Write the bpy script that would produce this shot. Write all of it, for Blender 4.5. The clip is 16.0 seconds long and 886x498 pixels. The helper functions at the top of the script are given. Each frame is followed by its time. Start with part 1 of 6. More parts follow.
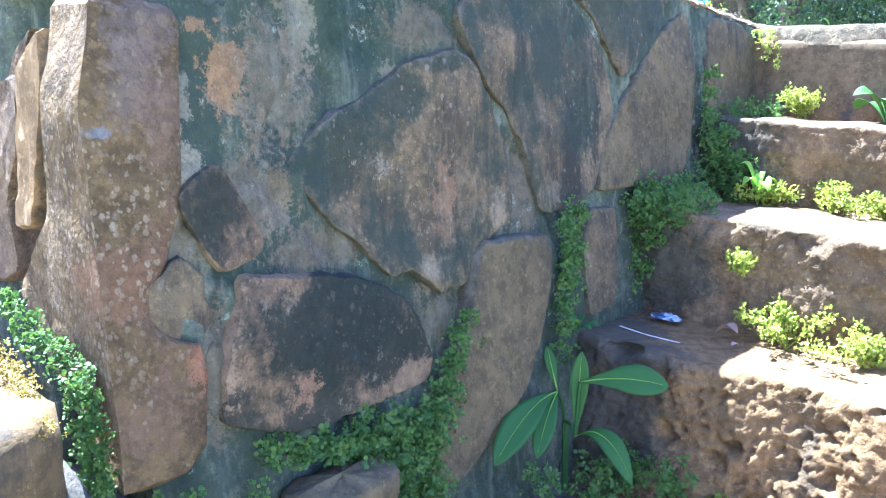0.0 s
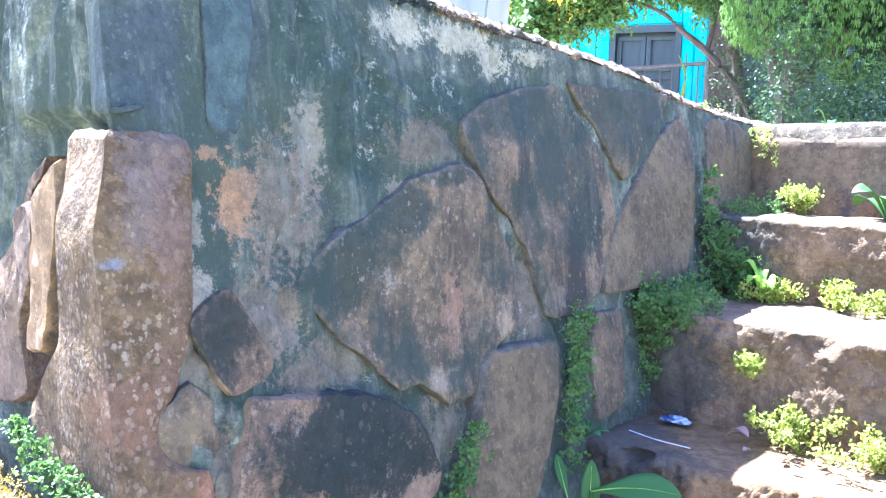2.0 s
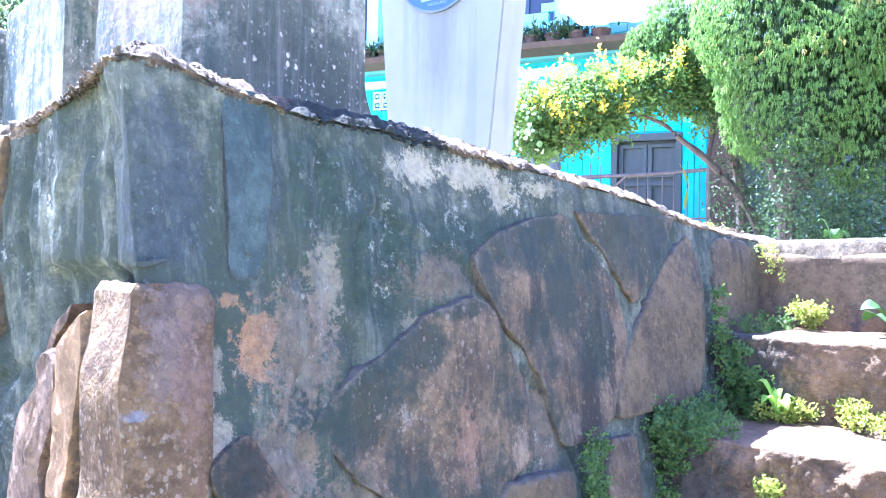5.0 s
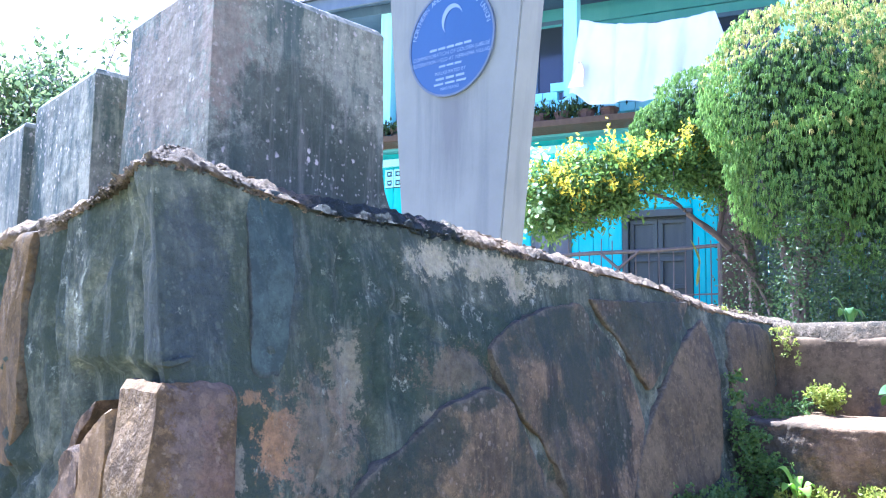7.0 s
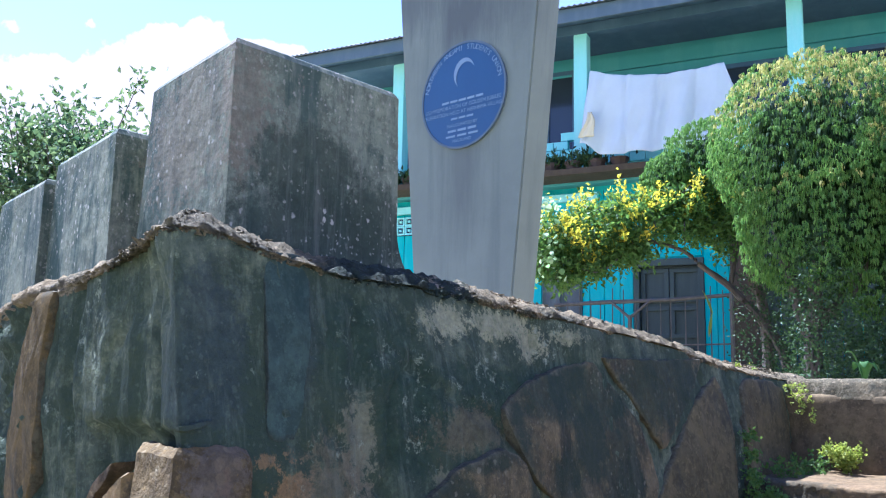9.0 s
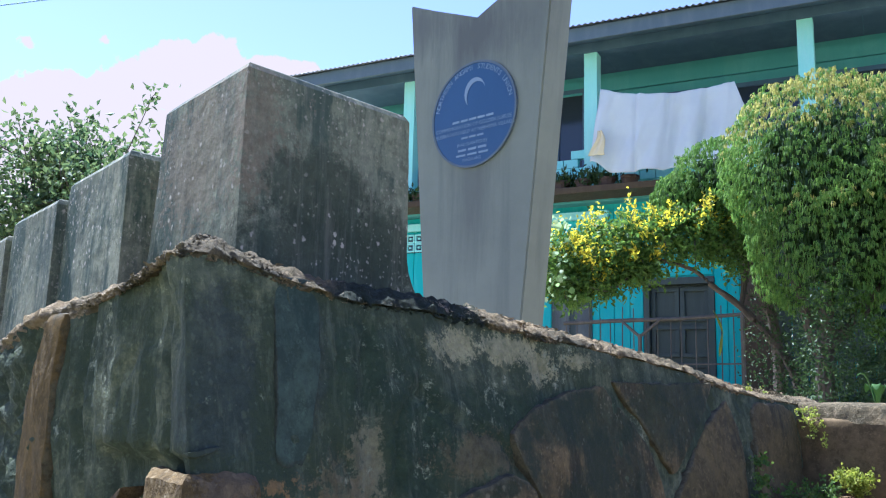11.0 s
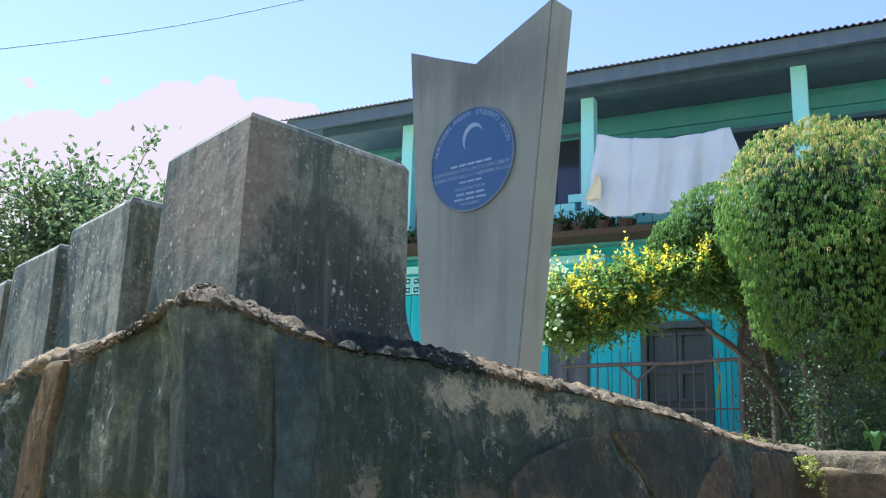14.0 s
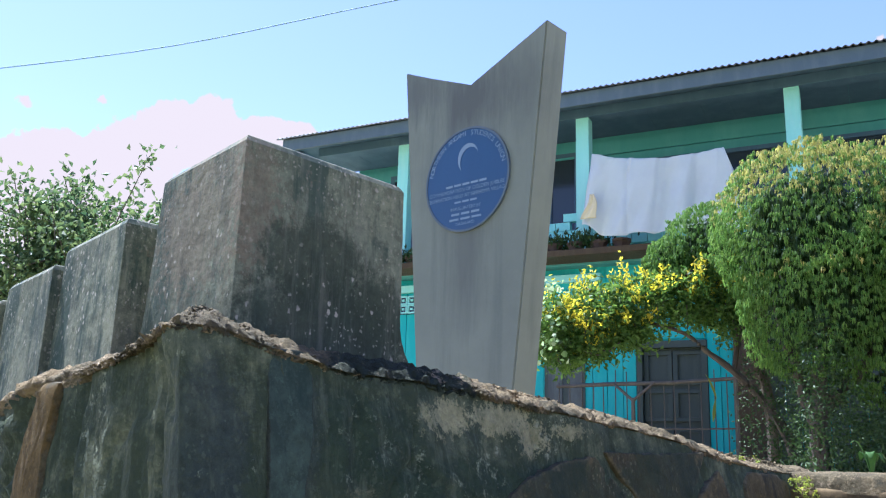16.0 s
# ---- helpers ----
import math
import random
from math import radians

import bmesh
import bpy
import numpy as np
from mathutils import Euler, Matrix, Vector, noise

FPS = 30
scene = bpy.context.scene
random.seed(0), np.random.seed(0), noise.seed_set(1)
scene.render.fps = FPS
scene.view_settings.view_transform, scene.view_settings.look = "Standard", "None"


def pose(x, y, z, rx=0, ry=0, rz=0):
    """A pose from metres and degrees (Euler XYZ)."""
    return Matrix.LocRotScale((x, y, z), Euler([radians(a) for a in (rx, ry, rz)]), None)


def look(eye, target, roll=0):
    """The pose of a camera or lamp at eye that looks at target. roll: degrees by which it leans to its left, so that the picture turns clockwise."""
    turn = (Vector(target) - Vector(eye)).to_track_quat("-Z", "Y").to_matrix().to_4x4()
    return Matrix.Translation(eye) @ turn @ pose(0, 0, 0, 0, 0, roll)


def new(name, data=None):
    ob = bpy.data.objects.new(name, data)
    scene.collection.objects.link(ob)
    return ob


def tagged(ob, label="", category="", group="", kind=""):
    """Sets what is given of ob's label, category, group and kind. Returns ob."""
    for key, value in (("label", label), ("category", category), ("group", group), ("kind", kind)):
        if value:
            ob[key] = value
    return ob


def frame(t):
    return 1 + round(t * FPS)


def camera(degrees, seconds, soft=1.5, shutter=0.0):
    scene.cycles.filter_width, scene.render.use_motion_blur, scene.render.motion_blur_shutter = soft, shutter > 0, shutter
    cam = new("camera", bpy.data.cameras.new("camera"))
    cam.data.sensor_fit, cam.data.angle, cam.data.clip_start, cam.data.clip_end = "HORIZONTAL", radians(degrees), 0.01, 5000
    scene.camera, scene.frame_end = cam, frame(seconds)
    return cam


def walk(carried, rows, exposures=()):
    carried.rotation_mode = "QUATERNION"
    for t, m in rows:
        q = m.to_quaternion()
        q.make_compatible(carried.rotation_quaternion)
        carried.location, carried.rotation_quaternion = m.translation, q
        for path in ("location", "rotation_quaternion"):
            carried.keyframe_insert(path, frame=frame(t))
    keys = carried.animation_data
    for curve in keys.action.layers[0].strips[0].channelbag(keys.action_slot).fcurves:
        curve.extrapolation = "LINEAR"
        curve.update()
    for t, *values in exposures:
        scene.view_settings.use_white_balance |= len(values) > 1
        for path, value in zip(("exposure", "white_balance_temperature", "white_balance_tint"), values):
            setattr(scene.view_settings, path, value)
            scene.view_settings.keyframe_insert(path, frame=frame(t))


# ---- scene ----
cam = camera(53.9, 16.0, 1.2)
PATH = [
    (0, (-0.005, -0.368, 0.881), (0.005, 1.595, 0.494), 2.6),
    (0.5, (-0.008, -0.367, 0.895), (0.000, 1.603, 0.546), 2.4),
    (1, (-0.009, -0.367, 0.912), (-0.005, 1.610, 0.614), 2.3),
    (1.5, (-0.013, -0.368, 0.925), (-0.011, 1.616, 0.676), 2.1),
    (2, (-0.017, -0.369, 0.941), (-0.019, 1.620, 0.735), 1.9),
    (2.5, (-0.019, -0.373, 0.951), (-0.025, 1.621, 0.791), 1.6),
    (3, (-0.022, -0.375, 0.962), (-0.031, 1.621, 0.839), 1.4),
    (5.5, (-0.037, -0.399, 1.011), (-0.063, 1.599, 1.087), 0.9),
    (6, (-0.042, -0.406, 1.021), (-0.074, 1.590, 1.146), 0.9),
    (6.5, (-0.045, -0.413, 1.031), (-0.087, 1.581, 1.190), 0.9),
    (7, (-0.046, -0.420, 1.037), (-0.096, 1.570, 1.232), 0.8),
    (7.5, (-0.048, -0.425, 1.045), (-0.106, 1.562, 1.272), 0.9),
    (8, (-0.050, -0.430, 1.052), (-0.116, 1.551, 1.317), 0.9),
    (8.5, (-0.052, -0.435, 1.059), (-0.123, 1.543, 1.348), 1.0),
    (9, (-0.053, -0.439, 1.064), (-0.128, 1.537, 1.363), 1.1),
    (11.5, (-0.054, -0.447, 1.081), (-0.155, 1.519, 1.439), 1.6),
    (12, (-0.058, -0.455, 1.081), (-0.158, 1.505, 1.466), 1.7),
    (12.5, (-0.058, -0.456, 1.083), (-0.157, 1.502, 1.480), 1.7),
    (13, (-0.058, -0.457, 1.085), (-0.155, 1.499, 1.494), 1.7),
    (13.5, (-0.058, -0.459, 1.088), (-0.154, 1.494, 1.506), 1.8),
    (14, (-0.057, -0.458, 1.092), (-0.150, 1.493, 1.520), 1.8),
    (14.5, (-0.056, -0.460, 1.093), (-0.146, 1.489, 1.531), 1.9),
    (15, (-0.054, -0.462, 1.093), (-0.143, 1.485, 1.543), 1.8),
    (15.5, (-0.054, -0.466, 1.096), (-0.141, 1.478, 1.557), 1.8),
    (16, (-0.054, -0.469, 1.097), (-0.138, 1.473, 1.567), 1.8),
]
EXPOSURES = [(0, 3.92, 4310, 18), (2.5, 4.3, 4330, 28), (3, 4.36, 4310, 29), (5.5, 4.06, 4310, 34), (7, 3.27, 4310, 30), (9, 2.29, 4380, 20), (12.5, 1.97, 4690, 16), (16, 1.96, 4720, 16)]
walk(cam, [(t, look(eye, target, roll)) for t, eye, target, roll in PATH], EXPOSURES)

# ---- light ----
SUN_DIR = Vector((-0.352, 0.318, 0.880)).normalized()
world = bpy.data.worlds.new("sky")
scene.world = world
world.use_nodes = True
wn, wl = world.node_tree.nodes, world.node_tree.links
wn.clear()


def node(nodes, kind, **values):
    nd = nodes.new(kind)
    for key, value in values.items():
        nd.inputs[key.replace("_", " ")].default_value = value
    return nd


sky = wn.new("ShaderNodeTexSky")
sky.sky_type = "NISHITA"
sky.sun_disc = False
sky.sun_elevation = math.asin(SUN_DIR.z)
sky.sun_rotation = math.atan2(SUN_DIR.x, SUN_DIR.y)
sky.air_density, sky.dust_density, sky.ozone_density = 1.0, 0.3, 2.0
wco = wn.new("ShaderNodeTexCoord")
cloud_noise = node(wn, "ShaderNodeTexNoise", Scale=20.0, Detail=8.0, Roughness=0.58)
wl.new(wco.outputs["Generated"], cloud_noise.inputs["Vector"])


def cloud_lump(direction, size, thick):
    """A soft lump of cloud round a direction: 1 in its middle, 0 at its rim."""
    far = wn.new("ShaderNodeVectorMath")
    far.operation = "DISTANCE"
    wl.new(wco.outputs["Generated"], far.inputs[0])
    far.inputs[1].default_value = Vector(direction).normalized()
    rim = wn.new("ShaderNodeMapRange")
    rim.inputs["From Min"].default_value, rim.inputs["From Max"].default_value = size, 0.0
    rim.inputs["To Max"].default_value = thick
    wl.new(far.outputs["Value"], rim.inputs["Value"])
    return rim.outputs["Result"]


def world_math(op, a, b):
    nd = wn.new("ShaderNodeMath")
    nd.operation = op
    for slot, value in zip(nd.inputs, (a, b)):
        if isinstance(value, (int, float)):
            slot.default_value = value
        else:
            wl.new(value, slot)
    return nd.outputs[0]


lumps = None
for direction, size, thick in (((-0.294, 0.891, 0.345), 0.059, 1.0), ((-0.339, 0.882, 0.328), 0.07, 1.0), ((-0.385, 0.871, 0.304), 0.076, 1.0), ((-0.439, 0.854, 0.278), 0.081, 1.0), ((-0.482, 0.839, 0.254), 0.086, 1.0),
                               ((-0.244, 0.907, 0.342), 0.049, 1.0), ((-0.208, 0.919, 0.334), 0.049, 1.0), ((-0.265, 0.916, 0.302), 0.108, 1.0), ((-0.367, 0.898, 0.242), 0.13, 1.0), ((-0.453, 0.866, 0.213), 0.13, 1.0), ((-0.55, 0.81, 0.20), 0.13, 1.0),
                               ((-0.467, 0.815, 0.342), 0.03, 0.50), ((-0.401, 0.843, 0.358), 0.024, 0.5), ((0.397, 0.815, 0.422), 0.028, 0.5)):
    lump = cloud_lump(direction, size, thick)
    lumps = lump if lumps is None else world_math("MAXIMUM", lumps, lump)
edge = wn.new("ShaderNodeMapRange")
edge.inputs["From Min"].default_value, edge.inputs["From Max"].default_value = 0.680, 0.715
wl.new(world_math("ADD", world_math("MULTIPLY", lumps, 0.8), world_math("MULTIPLY", cloud_noise.outputs["Fac"], 0.75)), edge.inputs["Value"])
cloud_mix = wn.new("ShaderNodeMix")
cloud_mix.data_type = "RGBA"
wl.new(edge.outputs["Result"], cloud_mix.inputs["Factor"])
haze = wn.new("ShaderNodeMix")
haze.data_type, haze.blend_type = "RGBA", "MULTIPLY"
haze.inputs["Factor"].default_value = 1.0
haze.inputs["B"].default_value = (1.26, 0.95, 0.91, 1)
wl.new(sky.outputs["Color"], haze.inputs["A"])
wl.new(haze.outputs["Result"], cloud_mix.inputs["A"])
cloud_mix.inputs["B"].default_value = (3.9, 3.0, 2.3, 1)
bg = node(wn, "ShaderNodeBackground", Strength=0.070)
wl.new(cloud_mix.outputs["Result"], bg.inputs["Color"])
wo = wn.new("ShaderNodeOutputWorld")
wl.new(bg.outputs[0], wo.inputs[0])

sun = new("sun", bpy.data.lights.new("sun", "SUN"))
sun.data.energy, sun.data.angle, sun.data.color = 5.0, radians(0.53), (1.0, 0.88, 0.70)
sun.matrix_world = look((0, 0, 30), Vector((0, 0, 30)) - SUN_DIR)


# ---- the monument's axes ----
DU, DN = Vector((0.64, 0.768, 0)), Vector((0.768, -0.64, 0))
CORNER = Vector((-0.48, 0.81, 0))


def mon(u, w, z):
    """The monument's own axes: u along its flank up the stair, w outwards over the steps."""
    return CORNER + DU * u + DN * w + Vector((0, 0, z))


def fall(z):
    """How far the flank stands out at a height: it leans back as it rises."""
    return 0.197 - 0.18 * z


# ---- materials ----
class Mat:
    """A node material under construction."""

    def __init__(self, name, roughness=0.85, metallic=0.0):
        self.mat = bpy.data.materials.new(name)
        self.mat.use_nodes = True
        self.n, self.l = self.mat.node_tree.nodes, self.mat.node_tree.links
        self.bsdf = self.n["Principled BSDF"]
        self.bsdf.inputs["Roughness"].default_value, self.bsdf.inputs["Metallic"].default_value = roughness, metallic
        self.co = self.n.new("ShaderNodeTexCoord").outputs["Object"]

    def noise(self, scale, detail=6.0, rough=0.6, stretch=(1, 1, 1), offset=0.0):
        m = self.n.new("ShaderNodeMapping")
        m.inputs["Scale"].default_value, m.inputs["Location"].default_value = stretch, (offset, offset * 0.7, offset * 1.3)
        self.l.new(self.co, m.inputs["Vector"])
        t = node(self.n, "ShaderNodeTexNoise", Scale=scale, Detail=detail, Roughness=rough)
        self.l.new(m.outputs[0], t.inputs["Vector"])
        return t.outputs["Fac"]

    def step(self, value, low, high, a=0.0, b=1.0):
        r = self.n.new("ShaderNodeMapRange")
        for key, v in (("From Min", low), ("From Max", high), ("To Min", a), ("To Max", b)):
            r.inputs[key].default_value = v
        self.l.new(value, r.inputs["Value"])
        return r.outputs["Result"]

    def math(self, op, a, b):
        nd = self.n.new("ShaderNodeMath")
        nd.operation = op
        for slot, value in zip(nd.inputs, (a, b)):
            if isinstance(value, (int, float)):
                slot.default_value = value
            else:
                self.l.new(value, slot)
        return nd.outputs[0]

    def mix(self, fac, a, b, blend="MIX"):
        m = self.n.new("ShaderNodeMix")
        m.data_type, m.blend_type = "RGBA", blend
        for key, v in (("Factor", fac), ("A", a), ("B", b)):
            if isinstance(v, (int, float)):
                m.inputs[key].default_value = v
            elif isinstance(v, tuple):
                m.inputs[key].default_value = (*v, 1)
            else:
                self.l.new(v, m.inputs[key])
        return m.outputs["Result"]

    def own(self):
        return self.n.new("ShaderNodeObjectInfo").outputs["Random"]

    def island(self):
        return self.n.new("ShaderNodeNewGeometry").outputs["Random Per Island"]

    def colour(self, value):
        if isinstance(value, tuple):
            self.bsdf.inputs["Base Color"].default_value = (*value, 1)
        else:
            self.l.new(value, self.bsdf.inputs["Base Color"])
        return self

    def bump(self, height, distance, strength=1.0):
        b = node(self.n, "ShaderNodeBump", Strength=strength, Distance=distance)
        self.l.new(height, b.inputs["Height"])
        self.l.new(b.outputs[0], self.bsdf.inputs["Normal"])
        return self

    def translucent(self, colour, share):
        tr = self.n.new("ShaderNodeBsdfTranslucent")
        if isinstance(colour, tuple):
            tr.inputs["Color"].default_value = (*colour, 1)
        else:
            self.l.new(colour, tr.inputs["Color"])
        mx = node(self.n, "ShaderNodeMixShader", Fac=share)
        self.l.new(self.bsdf.outputs[0], mx.inputs[1])
        self.l.new(tr.outputs[0], mx.inputs[2])
        self.l.new(mx.outputs[0], self.n["Material Output"].inputs["Surface"])
        return self


def rock(name, light, dark, stain=(0.03, 0.035, 0.04), stain_share=0.5, lichen=(0.46, 0.44, 0.40), lichen_low=0.62, streak=0.5, bump=0.006, seed=0.0, discs=0.5, disc=None, worn=None, patches=(), flutes=0.0, spots=0.0, algae=0.0, smear=None, grain=0.0):
    """Weathered stone: two tones, black algae in runs, lichen blotches, discs and spots, and a worn rim."""
    m = Mat(name, 0.9)
    m.bsdf.inputs["Specular IOR Level"].default_value = 0.15
    c = m.mix(m.step(m.noise(3.2, 6, 0.65, offset=seed), 0.40, 0.60), dark, light)
    c = m.mix(m.step(m.noise(24, 9, 0.78, offset=seed + 3), 0.44, 0.58, 0.0, 0.6), c, tuple(0.45 * v for v in dark))
    c = m.mix(m.step(m.noise(58, 7, 0.82, offset=seed + 4), 0.54, 0.64, 0.0, 0.6), c, tuple(min(1, 1.55 * v) for v in light))
    if worn:
        rim = m.n.new("ShaderNodeAttribute")
        rim.attribute_name = "rim"
        edge = m.math("ADD", m.math("MULTIPLY", rim.outputs["Fac"], 0.38), m.math("MULTIPLY", m.noise(9, 8, 0.75, offset=seed + 2), 0.9))
    runs = m.math("ADD", m.math("MULTIPLY", m.noise(6.5, 8, 0.72, (1, 1, 0.16), seed + 5), streak), m.math("MULTIPLY", m.noise(2.6, 10, 0.75, offset=seed + 9), 1 - streak))
    c = m.mix(m.step(runs, 0.61 - 0.20 * stain_share, 0.67 - 0.20 * stain_share, 0.0, 0.88), c, stain)
    if worn:
        c = m.mix(m.step(edge, 0.72, 0.82, 0.0, 0.9), c, m.mix(m.noise(30, 6, 0.8, offset=seed), tuple(0.6 * v for v in worn), tuple(1.3 * v for v in worn)))
    # single stains, flakes and painted shade, each with its own place along the flank: s, z, half width, half height,
    # colour, share
    if patches:
        ragged = m.math("ADD", m.math("MULTIPLY", m.noise(15, 9, 0.8, offset=seed + 41), 2.4), m.math("MULTIPLY", m.noise(55, 6, 0.8, offset=seed + 43), 3.0))
        soft = m.math("ADD", m.math("MULTIPLY", m.noise(11, 9, 0.75, offset=seed + 47), 1.6), m.math("MULTIPLY", m.noise(55, 6, 0.8, offset=seed + 43), 0.9))
    for s, z, rs, rz, tint, share, *depth in patches:
        off = m.n.new("ShaderNodeVectorMath")
        off.operation = "SUBTRACT"
        m.l.new(m.co, off.inputs[0])
        off.inputs[1].default_value = mon(s, depth[0] if depth else fall(z), z)
        fit = m.n.new("ShaderNodeVectorMath")
        fit.operation = "MULTIPLY"
        m.l.new(off.outputs[0], fit.inputs[0])
        fit.inputs[1].default_value = (1 / (0.75 * rs), 1 / (0.75 * rs) * 0.6, 1 / rz)
        far = m.n.new("ShaderNodeVectorMath")
        far.operation = "LENGTH"
        m.l.new(fit.outputs[0], far.inputs[0])
        cover = m.step(m.math("ADD", far.outputs["Value"], soft), 2.25, 1.95) if sum(tint) < 0.2 else m.step(m.math("ADD", far.outputs["Value"], ragged), 3.62, 3.36)
        c = m.mix(m.math("MULTIPLY", cover, share), c, m.mix(m.step(m.noise(40, 6, 0.8, offset=seed), 0.38, 0.62), tuple(0.62 * v for v in tint), tuple(1.15 * v for v in tint)))
    # round lichen discs of two sizes
    for scale, tint, share in ((42, disc or tuple(0.55 * a + 0.45 * b for a, b in zip(lichen, light)), 0.26), (85, lichen, 0.28)) if discs else ():
        cell = node(m.n, "ShaderNodeTexVoronoi", Scale=scale)
        warp = m.n.new("ShaderNodeVectorMath")
        warp.operation = "ADD"
        wob = node(m.n, "ShaderNodeTexNoise", Scale=scale * 2.2, Detail=3.0)
        sc = m.n.new("ShaderNodeVectorMath")
        sc.operation = "SCALE"
        sc.inputs["Scale"].default_value = 0.5 / scale
        m.l.new(m.co, wob.inputs["Vector"])
        m.l.new(wob.outputs["Color"], sc.inputs[0])
        m.l.new(m.co, warp.inputs[0])
        m.l.new(sc.outputs[0], warp.inputs[1])
        m.l.new(warp.outputs[0], cell.inputs["Vector"])
        inside = m.step(cell.outputs["Distance"], 0.46, 0.34)
        some = m.step(cell.outputs["Color"], 0.60 - 0.18 * discs, 0.64 - 0.18 * discs)
        place = m.step(m.noise(3.4, 5, 0.7, offset=seed + scale), 0.42, 0.58)
        c = m.mix(m.math("MULTIPLY", m.math("MULTIPLY", inside, some), m.math("MULTIPLY", place, share)), c, tint)
    blot = m.math("ADD", m.math("MULTIPLY", m.noise(6, 10, 0.8, offset=seed + 13), 0.6), m.math("MULTIPLY", m.noise(34, 7, 0.82, offset=seed + 17), 0.4))
    c = m.mix(m.step(blot, lichen_low - 0.035, lichen_low + 0.015, 0.0, 0.85), c, lichen)
    if flutes:
        c = m.mix(m.step(m.noise(26, 8, 0.72, (1, 1, 0.09), seed + 51), 0.52, 0.66, 0.0, flutes), c, tuple(0.8 * v for v in lichen))
        c = m.mix(m.step(m.noise(19, 8, 0.72, (1, 1, 0.07), seed + 57), 0.50, 0.64, 0.0, flutes), c, tuple(1.3 * v for v in stain))
    if spots:
        # round pale lichen colonies, thinly scattered in two sizes and drawn out a little downwards
        for scale, bar, seed2 in ((60, 0.68, 0.0), (105, 0.62, 5.0)):
            place = m.n.new("ShaderNodeMapping")
            place.inputs["Scale"].default_value, place.inputs["Location"].default_value = (1, 1, 0.85), (seed2, seed2, seed2)
            m.l.new(m.co, place.inputs["Vector"])
            bent = m.n.new("ShaderNodeMix")
            bent.data_type, bent.blend_type = "RGBA", "ADD"
            bent.inputs["Factor"].default_value = 0.014
            wob = node(m.n, "ShaderNodeTexNoise", Scale=90.0, Detail=3.0)
            m.l.new(m.co, wob.inputs["Vector"])
            m.l.new(place.outputs[0], bent.inputs["A"])
            m.l.new(wob.outputs["Color"], bent.inputs["B"])
            cell = node(m.n, "ShaderNodeTexVoronoi", Scale=float(scale))
            m.l.new(bent.outputs["Result"], cell.inputs["Vector"])
            some = m.step(cell.outputs["Color"], bar - 0.01, bar + 0.01)
            inside = m.step(cell.outputs["Distance"], 0.36, 0.20)
            field = m.step(m.noise(3.1, 5, 0.7, offset=seed + scale), 0.44, 0.58, 0.06, 1.0)
            c = m.mix(m.math("MULTIPLY", m.math("MULTIPLY", inside, some), m.math("MULTIPLY", field, spots)), c, m.mix(m.noise(120, 3, 0.7), tuple(0.7 * v for v in lichen), tuple(1.25 * v for v in lichen)))
    c = m.mix(m.step(m.own(), 0, 1, 0.0, 0.25), c, tuple(0.6 * v for v in dark))
    if algae:
        # one film of black algae runs over stones and mortar alike
        film = m.math("ADD", m.math("MULTIPLY", m.noise(6.5, 8, 0.72, (1, 1, 0.16), 5), 0.4), m.math("MULTIPLY", m.noise(2.6, 10, 0.75, offset=9), 0.6))
        c = m.mix(m.step(film, 0.61 - 0.20 * algae, 0.67 - 0.20 * algae, 0.0, 0.85), c, (0.026, 0.035, 0.022))
    if smear:
        # mortar smeared over the stone's rim
        brim = m.n.new("ShaderNodeAttribute")
        brim.attribute_name = "rim"
        over = m.math("ADD", m.math("MULTIPLY", brim.outputs["Fac"], 0.5), m.math("MULTIPLY", m.noise(17, 8, 0.78, offset=seed + 61), 1.0))
        c = m.mix(m.step(over, 0.74, 0.88, 0.0, 0.9), c, m.mix(m.step(m.noise(30, 7, 0.8, offset=seed), 0.40, 0.60), tuple(0.5 * v for v in smear), tuple(1.3 * v for v in smear)))
    m.colour(c)
    h = m.math("ADD", m.math("MULTIPLY", m.noise(14, 5, 0.58, offset=seed), 0.7), m.math("ADD", m.math("MULTIPLY", m.noise(85, 4, 0.6, offset=seed), 0.26), m.math("MULTIPLY", m.noise(230, 3, 0.6, offset=seed), 0.10)))
    if grain:
        h = m.math("ADD", h, m.math("MULTIPLY", m.noise(46, 7, 0.78, offset=seed + 71), grain))
    return m.bump(h, bump, 1.0).mat


